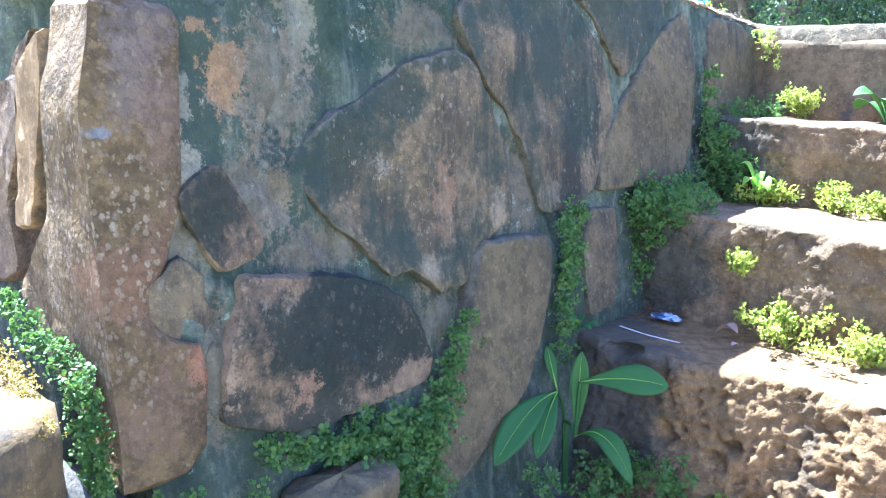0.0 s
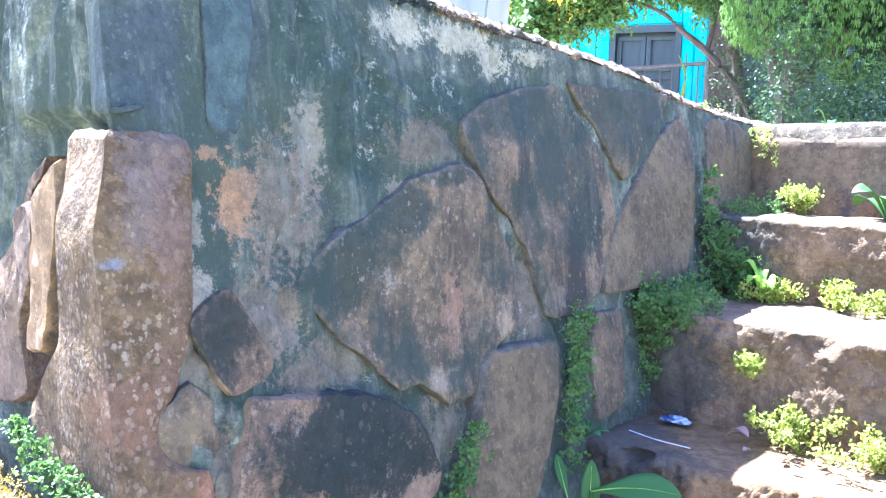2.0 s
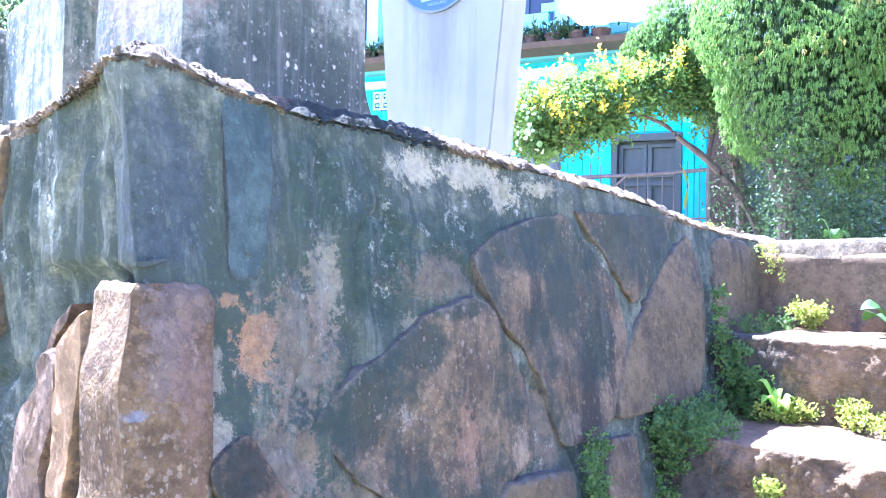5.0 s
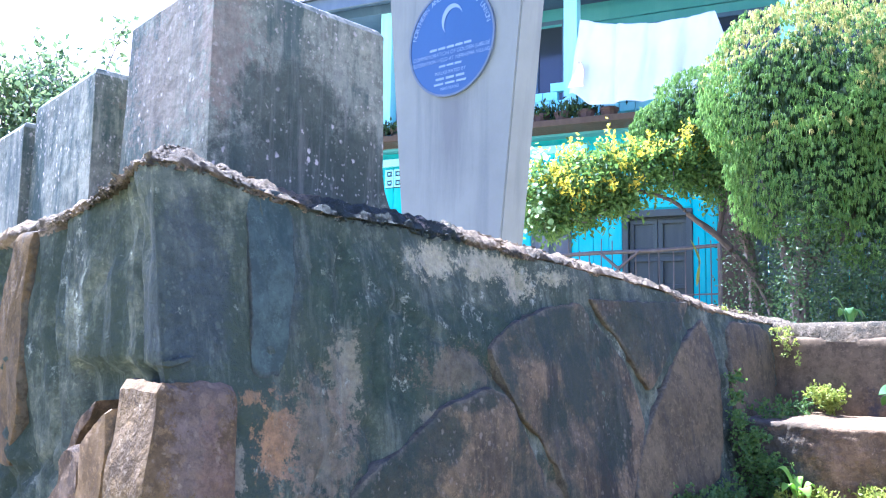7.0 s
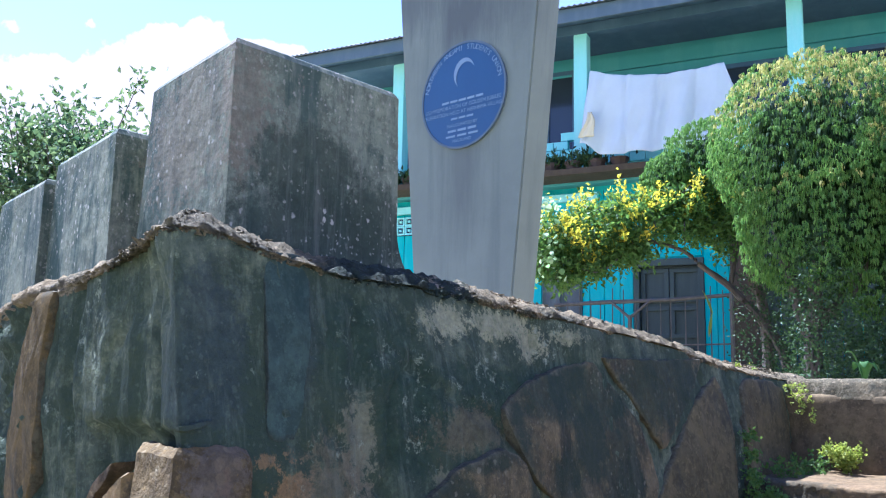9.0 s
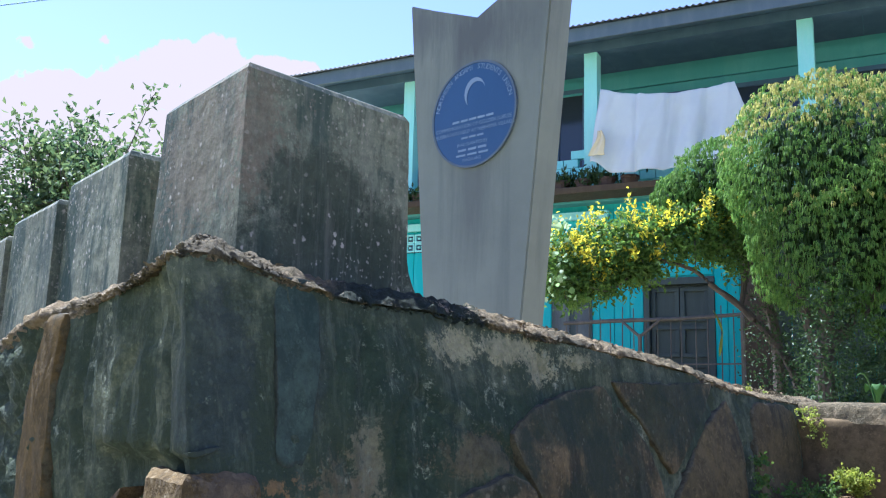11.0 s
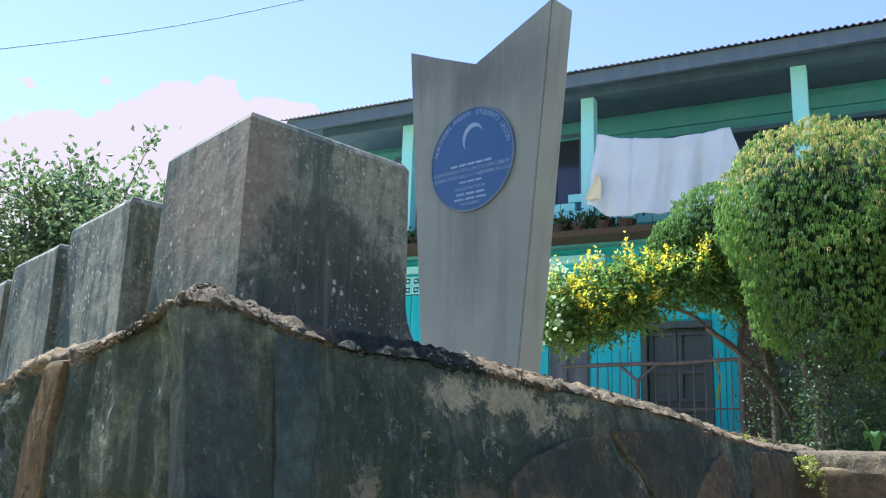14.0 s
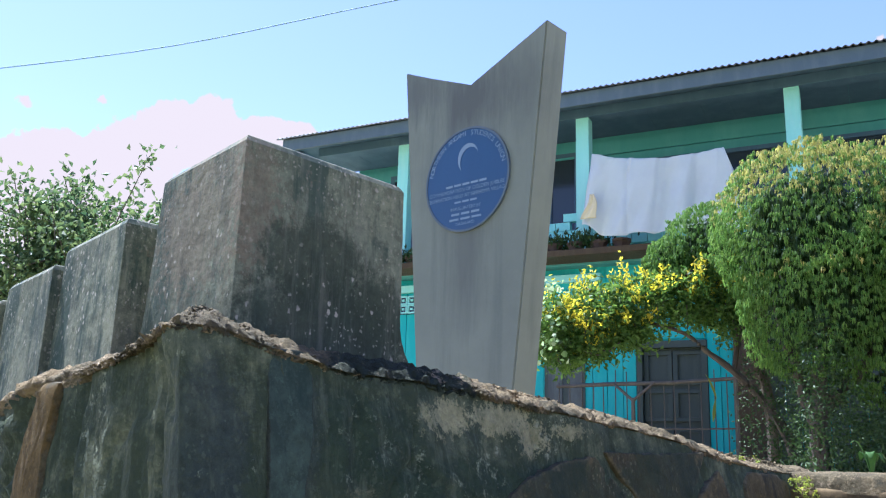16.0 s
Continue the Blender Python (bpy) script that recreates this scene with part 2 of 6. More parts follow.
UMBER, GREEN_BLACK, INK = (0.142, 0.108, 0.057), (0.027, 0.041, 0.024), (0.013, 0.021, 0.014)
PALE, ORANGE, BLACK, BUFF = (0.25, 0.215, 0.125), (0.225, 0.135, 0.052), (0.026, 0.036, 0.022), (0.29, 0.265, 0.14)
WALL_PATCHES = (
    (0.190, 0.865, 0.050, 0.080, ORANGE, 0.85),
    (0.142, 0.937, 0.024, 0.014, ORANGE, 0.8),
    (0.60, 1.178, 0.10, 0.040, BUFF, 0.85),
    (0.76, 1.185, 0.13, 0.040, BUFF, 0.85),
    (0.87, 1.15, 0.07, 0.050, BUFF, 0.85),
    (1.02, 1.170, 0.08, 0.022, BUFF, 0.7),
    (0.109, 0.835, 0.018, 0.045, PALE, 0.6),
    (0.107, 0.746, 0.035, 0.035, PALE, 0.65),
    (0.251, 0.782, 0.03, 0.06, PALE, 0.55),
    (0.267, 0.661, 0.04, 0.03, PALE, 0.45),
    (0.555, 0.884, 0.05, 0.018, PALE, 0.4),
    (0.341, 0.962, 0.05, 0.11, PALE, 0.5),
    (0.61, 0.50, 0.04, 0.03, PALE, 0.5),
    # the next four paint shade into the recesses between the stones
    (0.22, 0.585, 0.13, 0.022, BLACK, 0.9),
    (0.125, 0.52, 0.02, 0.07, BLACK, 0.9),
    (0.06, 0.50, 0.05, 0.02, BLACK, 0.9),
    (0.645, 0.47, 0.05, 0.06, BLACK, 0.8),
    (0.30, 0.76, 0.10, 0.05, BLACK, 0.8),
    (0.24, 0.72, 0.05, 0.04, BLACK, 0.75),
    (0.36, 1.13, 0.20, 0.09, GREEN_BLACK, 0.75),
    (0.62, 1.03, 0.20, 0.09, GREEN_BLACK, 0.8),
    (1.02, 1.06, 0.24, 0.07, GREEN_BLACK, 0.75),
    (1.40, 1.04, 0.20, 0.08, GREEN_BLACK, 0.6),
    (0.463, 0.967, 0.1, 0.1, GREEN_BLACK, 0.8),
    (0.28, 0.86, 0.10, 0.12, UMBER, 0.6),
    (0.22, 0.69, 0.10, 0.08, UMBER, 0.65),
    (0.34, 0.60, 0.14, 0.05, UMBER, 0.6),
    (0.62, 0.97, 0.14, 0.05, UMBER, 0.5),
    (0.92, 0.66, 0.10, 0.12, UMBER, 0.6),
    (0.08, 0.66, 0.08, 0.10, UMBER, 0.6),
    (0.12, 0.45, 0.05, 0.14, UMBER, 0.6),
    (0.62, 0.45, 0.08, 0.08, UMBER, 0.5),
    (0.07, 0.555, 0.05, 0.04, PALE, 0.3),
    (0.04, 1.1, 0.1, 0.16, (0.045, 0.055, 0.046), 0.7),
    (0.22, 1.12, 0.06, 0.14, (0.05, 0.058, 0.048), 0.5),
    (0.81, 1.06, 0.12, 0.05, GREEN_BLACK, 0.7),
)
PILLAR_PATCHES = (
    (0.27, 1.58, 0.30, 0.20, (0.20, 0.150, 0.10), 0.55, -0.48),
    (0.30, 1.60, 0.07, 0.20, (0.19, 0.150, 0.10), 0.6, -0.30),
    (0.45, 1.50, 0.16, 0.12, BLACK, 0.8, -0.285),
    (0.50, 1.34, 0.30, 0.16, BLACK, 0.85, -0.285),
    (0.64, 1.40, 0.14, 0.12, BLACK, 0.8, -0.285),
    (0.30, 1.30, 0.30, 0.12, BLACK, 0.6, -0.50),
)
SLAB_RED_PATCHES = (
    (-0.025, 0.79, 0.030, 0.010, (0.14, 0.18, 0.20), 0.45),
    # this and the (0.04, 0.85) row grey and darken the slab's top
    (0.06, 0.93, 0.07, 0.06, (0.105, 0.082, 0.056), 0.7),
    (0.09, 0.47, 0.03, 0.06, (0.36, 0.16, 0.07), 0.45),
    (0.0, 0.60, 0.12, 0.06, (0.16, 0.09, 0.04), 0.6),
    (0.04, 0.85, 0.06, 0.07, (0.13, 0.10, 0.066), 0.6),
    (0.0, 0.42, 0.10, 0.06, (0.14, 0.085, 0.042), 0.5),
    # shade of the stair face, which gets less sky light, put into colour
    (0.06, 0.58, 0.055, 0.16, (0.12, 0.074, 0.034), 0.7),
    (0.07, 0.80, 0.045, 0.12, (0.13, 0.084, 0.044), 0.6),
)
SLAB_PATCHES = (
    (0.37, 0.77, 0.13, 0.11, BLACK, 0.88),
    (0.51, 0.85, 0.17, 0.06, BLACK, 0.85),
    (0.66, 0.91, 0.08, 0.03, BLACK, 0.85),
    (1.17, 0.86, 0.10, 0.18, BLACK, 0.75),
    (0.66, 0.66, 0.04, 0.10, (0.26, 0.155, 0.072), 0.5),
    (0.62, 0.53, 0.07, 0.03, PALE, 0.45),
    (0.83, 0.62, 0.03, 0.06, (0.30, 0.235, 0.125), 0.6),
    (1.19, 0.82, 0.07, 0.12, BLACK, 0.8),
    (1.42, 1.06, 0.28, 0.14, GREEN_BLACK, 0.82),
    (1.02, 1.04, 0.26, 0.08, GREEN_BLACK, 0.8),
    (0.93, 0.86, 0.06, 0.06, BLACK, 0.6),
    (1.02, 0.64, 0.06, 0.04, PALE, 0.3),
)
WALL = rock("weathered wall stone and mortar", (0.134, 0.142, 0.080), (0.062, 0.072, 0.044), stain=(0.030, 0.040, 0.022), stain_share=0.80, lichen=(0.25, 0.258, 0.17), lichen_low=0.60, streak=0.4, bump=0.016, discs=0, patches=WALL_PATCHES, flutes=0.26, spots=0.12)
SLAB_RED = rock("red-brown slab", (0.128, 0.086, 0.030), (0.074, 0.051, 0.020), stain_share=0.18, lichen=(0.33, 0.27, 0.155), lichen_low=0.64, bump=0.014, seed=31, discs=0.6, disc=(0.19, 0.14, 0.070), spots=0.4, patches=SLAB_RED_PATCHES)
SLAB_TAN = rock("tan sandstone", (0.130, 0.100, 0.043), (0.083, 0.066, 0.030), stain=(0.032, 0.032, 0.022), stain_share=0.42, lichen=(0.26, 0.20, 0.115), lichen_low=0.66, bump=0.007, seed=47, discs=0, smear=(0.085, 0.075, 0.045))
SLAB_DARK = rock("black-stained stone", (0.20, 0.135, 0.062), (0.11, 0.076, 0.038), stain=(0.012, 0.020, 0.014), stain_share=0.72, streak=0.2, lichen=(0.17, 0.145, 0.085), lichen_low=0.605, bump=0.010, seed=59, discs=0, worn=(0.185, 0.130, 0.060), patches=((0.34, 0.475, 0.19, 0.11, INK, 0.94), (0.46, 0.42, 0.13, 0.08, INK, 0.92), (0.135, 0.68, 0.06, 0.07, INK, 0.9), (0.265, 0.388, 0.045, 0.04, (0.24, 0.145, 0.07), 0.7), (0.275, 0.513, 0.016, 0.014, (0.26, 0.15, 0.06), 0.6), (0.54, 0.35, 0.12, 0.04, (0.20, 0.14, 0.07), 0.8), (0.14, 0.45, 0.03, 0.14, (0.22, 0.15, 0.075), 0.85)), spots=0.3)
SLAB_BROWN = rock("brown streaked slab", (0.168, 0.124, 0.055), (0.086, 0.068, 0.034), stain=(0.022, 0.023, 0.016), stain_share=0.50, streak=0.7, lichen=(0.27, 0.23, 0.15), lichen_low=0.625, bump=0.014, seed=71, discs=0, worn=(0.17, 0.135, 0.078), patches=SLAB_PATCHES, flutes=0.16, algae=0.58, smear=(0.085, 0.074, 0.043), spots=0.45)
SLAB_SMOOTH = rock("smooth grey-green dressed stone", (0.057, 0.077, 0.056), (0.044, 0.061, 0.045), stain=(0.023, 0.037, 0.028), stain_share=0.45, streak=0.7, lichen=(0.12, 0.122, 0.087), lichen_low=0.67, bump=0.003, seed=83, discs=0, algae=0.30, smear=(0.04, 0.043, 0.030))
# black patches near s 0.5 paint moss and the tall pillar's shadow
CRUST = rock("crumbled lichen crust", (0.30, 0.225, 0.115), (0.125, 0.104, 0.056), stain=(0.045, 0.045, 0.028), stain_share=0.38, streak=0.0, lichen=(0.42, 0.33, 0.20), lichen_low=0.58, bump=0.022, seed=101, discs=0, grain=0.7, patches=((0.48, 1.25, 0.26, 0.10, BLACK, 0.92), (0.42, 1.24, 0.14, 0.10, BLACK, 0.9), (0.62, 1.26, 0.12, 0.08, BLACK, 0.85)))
GRIT = rock("pale gritty stone", (0.34, 0.235, 0.115), (0.18, 0.125, 0.06), stain=(0.06, 0.045, 0.025), stain_share=0.34, streak=0.0, lichen=(0.40, 0.295, 0.155), lichen_low=0.62, bump=0.024, seed=103, discs=0, grain=0.6)
SLAB_ORANGE = rock("orange-brown sandstone", (0.172, 0.114, 0.038), (0.104, 0.074, 0.028), stain=(0.040, 0.034, 0.022), stain_share=0.34, lichen=(0.26, 0.18, 0.10), lichen_low=0.66, bump=0.008, seed=47, discs=0, smear=(0.085, 0.075, 0.045))
SLAB_OCHRE = rock("ochre sandstone", (0.33, 0.215, 0.085), (0.20, 0.135, 0.055), stain=(0.07, 0.055, 0.03), stain_share=0.26, lichen=(0.38, 0.29, 0.17), lichen_low=0.64, bump=0.010, seed=49, discs=0, smear=(0.08, 0.07, 0.042))
# the patches paint the wall's shade, and algae, on the steps' left ends
STEP = rock("rough sandstone step", (0.262, 0.165, 0.061), (0.170, 0.110, 0.043), stain=(0.075, 0.060, 0.034), stain_share=0.32, streak=0.2, lichen=(0.38, 0.29, 0.17), lichen_low=0.66, bump=0.018, seed=113, discs=0, grain=0.4, patches=((1.13, 0.12, 0.26, 0.20, (0.055, 0.056, 0.038), 0.85), (1.15, 0.30, 0.30, 0.06, (0.075, 0.072, 0.048), 0.8), (1.44, 0.45, 0.26, 0.16, (0.055, 0.056, 0.038), 0.85), (1.85, 0.70, 0.26, 0.14, (0.055, 0.056, 0.038), 0.8)))
# greyer copy of STEP for upper steps, with riser shade in its colour
STEP_SHADED = rock("step stone greyed for shade and algae", (0.235, 0.158, 0.072), (0.150, 0.105, 0.050), stain=(0.065, 0.054, 0.030), stain_share=0.36, streak=0.2, lichen=(0.38, 0.29, 0.18), lichen_low=0.66, bump=0.018, seed=113, discs=0, grain=0.4, patches=((1.13, 0.12, 0.26, 0.20, (0.055, 0.056, 0.038), 0.85), (1.15, 0.30, 0.30, 0.06, (0.075, 0.072, 0.048), 0.8), (1.44, 0.45, 0.26, 0.16, (0.055, 0.056, 0.038), 0.85), (1.85, 0.70, 0.26, 0.14, (0.055, 0.056, 0.038), 0.8)))
KERB = rock("smooth grey stone kerb", (0.150, 0.108, 0.052), (0.102, 0.076, 0.038), stain_share=0.36, streak=0.3, lichen=(0.34, 0.22, 0.12), lichen_low=0.65, bump=0.004, seed=127, discs=0)
PILLAR = rock("lichen-spotted concrete", (0.228, 0.230, 0.150), (0.138, 0.147, 0.100), stain=(0.030, 0.052, 0.041), stain_share=0.55, streak=0.6, lichen=(0.40, 0.36, 0.29), lichen_low=0.68, bump=0.0032, seed=139, discs=0, flutes=0.22, spots=1.0, patches=PILLAR_PATCHES)


def concrete():
    m = Mat("smooth grey cement", 0.62)
    c = m.mix(m.step(m.noise(2.2, 5), 0.3, 0.7), (0.140, 0.150, 0.104), (0.190, 0.202, 0.142))
    c = m.mix(m.step(m.noise(3.0, 5, 0.6, (3, 3, 0.25), 4), 0.48, 0.72, 0, 0.75), c, (0.105, 0.114, 0.082))
    c = m.mix(m.step(m.noise(60, 3), 0.3, 0.8, 0, 0.2), c, (0.18, 0.19, 0.16))
    # soot-dark runs below the notch, the top corners and the plaque
    ragged = m.math("MULTIPLY", m.noise(9, 7, 0.7, (2, 2, 0.25), 9), 1.8)
    for w, z, rw, rz, share in ((-2.21, 3.32, 0.22, 0.26, 0.9), (-2.68, 3.50, 0.18, 0.20, 0.7), (-2.22, 2.35, 0.12, 0.40, 0.6), (-1.80, 3.40, 0.14, 0.35, 0.5)):
        off = m.n.new("ShaderNodeVectorMath")
        off.operation = "SUBTRACT"
        m.l.new(m.co, off.inputs[0])
        off.inputs[1].default_value = mon(3.2, w, z)
        fit = m.n.new("ShaderNodeVectorMath")
        fit.operation = "MULTIPLY"
        m.l.new(off.outputs[0], fit.inputs[0])
        fit.inputs[1].default_value = (0.77 / rw, 0.64 / rw, 1 / rz)
        far = m.n.new("ShaderNodeVectorMath")
        far.operation = "LENGTH"
        m.l.new(fit.outputs[0], far.inputs[0])
        c = m.mix(m.step(m.math("ADD", far.outputs["Value"], ragged), 2.3, 1.2, 0, share), c, (0.070, 0.072, 0.056))
    return m.colour(c).bump(m.noise(60, 6), 0.0006).mat


def paint(name, base, worn, rough=0.7, stretch=(1, 1, 0.2), scale=6, bump=0.002):
    m = Mat(name, rough)
    c = m.mix(m.step(m.noise(scale, 6, 0.65, stretch), 0.45, 0.75), base, worn)
    c = m.mix(m.step(m.noise(70, 3), 0.35, 0.8, 0, 0.25), c, tuple(0.7 * v for v in base))
    return m.colour(c).bump(m.noise(30, 5), bump).mat


def soil():
    m = Mat("dark damp soil", 0.95)
    c = m.mix(m.step(m.noise(8, 8), 0.35, 0.7), (0.075, 0.058, 0.042), (0.14, 0.11, 0.08))
    c = m.mix(m.step(m.noise(3, 5, offset=7), 0.5, 0.65, 0, 0.6), c, (0.05, 0.075, 0.03))
    return m.colour(c).bump(m.noise(30, 8, 0.7), 0.02).mat


def leaf(name, a, b, share=0.35, rough=0.55):
    m = Mat(name, rough)
    m.bsdf.inputs["Specular IOR Level"].default_value = 0.25
    pick = m.island()
    c = m.mix(pick, a, b)
    m.colour(c)
    return m.translucent(m.mix(pick, tuple(min(1, 1.5 * v) for v in a), tuple(min(1, 1.5 * v) for v in b)), share).mat


def earth():
    m = Mat("dry trodden earth", 0.95)
    c = m.mix(m.step(m.noise(0.7, 8), 0.35, 0.65), (0.36, 0.31, 0.19), (0.28, 0.235, 0.14))
    return m.colour(c).bump(m.noise(14, 8, 0.7), 0.02).mat


CEMENT = concrete()
EARTH = earth()


# unseen land; its yellow-green tone is set to bounce light onto the shaded flank
def bounce_land():
    m = Mat("unseen land toned for bounce", 0.95)
    c = m.mix(m.step(m.noise(3, 8, 0.7), 0.38, 0.62), (0.27, 0.262, 0.12), (0.34, 0.318, 0.155))
    c = m.mix(m.step(m.noise(0.7, 6, offset=5), 0.58, 0.70, 0, 0.6), c, (0.34, 0.30, 0.175))
    return m.colour(c).bump(m.noise(26, 8, 0.75), 0.03).mat


BOUNCE_LAND = bounce_land()
SOIL = soil()
TURQUOISE = paint("turquoise limewash boards", (0.035, 0.36, 0.345), (0.075, 0.44, 0.41))
AQUA = paint("pale aqua paint", (0.30, 0.66, 0.60), (0.40, 0.70, 0.64), scale=4)
TEAL = paint("faded teal wall", (0.075, 0.27, 0.27), (0.11, 0.32, 0.31), scale=3)
DARK_WOOD = paint("dark slate-brown wood", (0.030, 0.046, 0.035), (0.048, 0.066, 0.050), 0.6, scale=9)
BROWN_WOOD = paint("dark brown timber", (0.050, 0.034, 0.014), (0.075, 0.055, 0.026), 0.85, scale=12, bump=0.006)
FASCIA = paint("blue-grey weathered fascia", (0.080, 0.115, 0.150), (0.11, 0.145, 0.18), 0.8, scale=7)
SOFFIT = paint("dark blue-grey soffit boards", (0.060, 0.108, 0.165), (0.085, 0.140, 0.20), 0.85, scale=5)
ROOF = paint("dull corrugated iron", (0.17, 0.20, 0.24), (0.20, 0.20, 0.20), 0.6, scale=4)
RIM = paint("tarnished metal rim", (0.075, 0.10, 0.12), (0.11, 0.13, 0.14), 0.5)
CLOTH = Mat("white cotton sheet", 0.9)
CLOTH.colour(CLOTH.mix(CLOTH.step(CLOTH.noise(3), 0.35, 0.7), (0.63, 0.68, 0.68), (0.55, 0.60, 0.62))).bump(CLOTH.noise(240, 3), 0.0008)
CLOTH = CLOTH.translucent((0.9, 0.9, 0.9), 0.25).mat
YELLOW_CLOTH = paint("pale yellow cloth", (0.62, 0.55, 0.34), (0.55, 0.5, 0.32))
BARK = paint("grey-brown bark", (0.070, 0.058, 0.042), (0.125, 0.102, 0.076), 0.9, scale=14, bump=0.01)
BAMBOO = paint("old grey bamboo", (0.075, 0.065, 0.047), (0.12, 0.105, 0.078), 0.7, scale=14)
BLUE_PLATE = paint("deep blue enamel plaque", (0.015, 0.054, 0.125), (0.020, 0.064, 0.142), 0.35, scale=3, bump=0.0005)
LETTER = paint("silvery engraved lettering", (0.20, 0.26, 0.32), (0.15, 0.20, 0.26), 0.4)
CABLE = paint("grey-blue cable sheath", (0.17, 0.27, 0.31), (0.20, 0.31, 0.35), 0.8)
DUSTY = paint("dusty window glass", (0.030, 0.040, 0.036), (0.10, 0.12, 0.10), 0.3)
CLAY = paint("dull terracotta", (0.085, 0.055, 0.038), (0.065, 0.050, 0.036), 0.85)
GLASS_DARK = Mat("dusty window glass", 0.12).colour((0.03, 0.04, 0.05)).mat
CREEPER = leaf("small creeper leaves", (0.05, 0.105, 0.016), (0.11, 0.165, 0.026), 0.35)
SUNLEAF = leaf("yellow-green weed leaves", (0.16, 0.21, 0.02), (0.33, 0.345, 0.045), 0.4)
BROAD = leaf("broad green leaf", (0.036, 0.098, 0.018), (0.070, 0.150, 0.024), 0.35, 0.6)
LIME = leaf("lime young leaf", (0.26, 0.42, 0.05), (0.36, 0.50, 0.08), 0.45, 0.42)
CROWN = leaf("drooping crown leaves", (0.075, 0.155, 0.026), (0.17, 0.262, 0.045), 0.5)
# new shoots, with sunlight on the crown's top put into their colour
CROWN_TIP = leaf("olive new shoots and sunlit top", (0.26, 0.275, 0.06), (0.42, 0.38, 0.10), 0.5)
# leaf green darkened to put shade into the colour
SHADED_LEAF = leaf("leaves darkened for shade", (0.022, 0.05, 0.012), (0.05, 0.085, 0.02), 0.2)
VINE = leaf("vine leaves", (0.042, 0.092, 0.017), (0.135, 0.215, 0.034), 0.4)
PALE_LEAF = leaf("pale green leaves", (0.20, 0.32, 0.10), (0.42, 0.50, 0.28), 0.45)
FLOWER = leaf("yellow blossom leaves", (0.42, 0.40, 0.02), (0.80, 0.62, 0.025), 0.45)
FAR_LEAF = leaf("far tree leaves", (0.045, 0.085, 0.034), (0.14, 0.18, 0.06), 0.4)
MOSS = leaf("golden moss", (0.19, 0.14, 0.014), (0.30, 0.22, 0.025), 0.2)
DRY = paint("dry curled leaf", (0.30, 0.19, 0.13), (0.40, 0.28, 0.20))
STRAW = paint("pale straw", (0.58, 0.55, 0.46), (0.5, 0.47, 0.38))
WRAP = Mat("crumpled blue foil wrapper", 0.25, 0.3)
WRAP.colour(WRAP.mix(WRAP.step(WRAP.noise(40, 2), 0.46, 0.54), (0.06, 0.08, 0.12), (0.34, 0.37, 0.40)))
WRAP = WRAP.mat


# ---- geometry helpers ----
def thing(name, label, category, group="", kind="", at=(0, 0, 0)):
    ob = new(name)
    ob.location = at
    return tagged(ob, label, category, group, kind)


def finish(name, me, material, parent=None, label="", smooth=True):
    me.materials.append(material)
    if smooth:
        me.polygons.foreach_set("use_smooth", [True] * len(me.polygons))
    ob = new(name, me)
    if parent is not None:
        ob.parent = parent
        ob.matrix_parent_inverse = Matrix.Translation(-parent.location)
    if label:
        ob["label"] = label
    return ob


def part(name, bm, material, parent=None, label="", smooth=False):
    bmesh.ops.recalc_face_normals(bm, faces=bm.faces)
    me = bpy.data.meshes.new(name)
    bm.to_mesh(me)
    bm.free()
    return finish(name, me, material, parent, label, smooth)


def raw(name, verts, faces, material, parent=None, label="", smooth=True, crisp=None):
    me = bpy.data.meshes.new(name)
    me.from_pydata(verts, [], faces)
    me.validate()
    ob = finish(name, me, material, parent, label, smooth)
    if crisp:
        me.set_sharp_from_angle(angle=radians(crisp))
    return ob


HA, HN, HO = Vector((0.91, -0.414, 0)), Vector((-0.414, -0.91, 0)), Vector((1.30, 10.49, 0))


def hou(h, o, z):
    """The house's own axes: h along its front, o out of it."""
    return HO + HA * h + HN * o + Vector((0, 0, z))


def box(bm, axes, a, b, bevel=0.0):
    """A box between two corners given in one of the two frames above."""
    vs = [bm.verts.new(axes(x, y, z)) for x in (a[0], b[0]) for y in (a[1], b[1]) for z in (a[2], b[2])]
    fs = [bm.faces.new([vs[i] for i in q]) for q in ((0, 1, 3, 2), (4, 6, 7, 5), (0, 4, 5, 1), (2, 3, 7, 6), (0, 2, 6, 4), (1, 5, 7, 3))]
    if bevel:
        es = list({e for f in fs for e in f.edges})
        bmesh.ops.bevel(bm, geom=es, offset=bevel, segments=2, affect="EDGES", profile=0.6)
    return bm


def box_part(name, axes, a, b, material, parent, bevel=0.006, label=""):
    return part(name, box(bmesh.new(), axes, a, b, bevel), material, parent, label)


def tube(bm, points, radii, sides=8, wobble=0.0):
    """A limb through points, with a radius at each."""
    rings = []
    for i, p in enumerate(points):
        p = Vector(p)
        d = (Vector(points[min(i + 1, len(points) - 1)]) - Vector(points[max(i - 1, 0)])).normalized()
        side = d.orthogonal().normalized()
        up = d.cross(side)
        ring = []
        for k in range(sides):
            a = 2 * math.pi * k / sides
            r = radii[i] * (1 + wobble * noise.noise(p * 9 + Vector((a, 0, 0))))
            ring.append(bm.verts.new(p + (side * math.cos(a) + up * math.sin(a)) * r))
        rings.append(ring)
    for r0, r1 in zip(rings, rings[1:]):
        for k in range(sides):
            bm.faces.new((r0[k], r0[(k + 1) % sides], r1[(k + 1) % sides], r1[k]))
    bm.faces.new(list(reversed(rings[0])))
    bm.faces.new(rings[-1])
    return bm


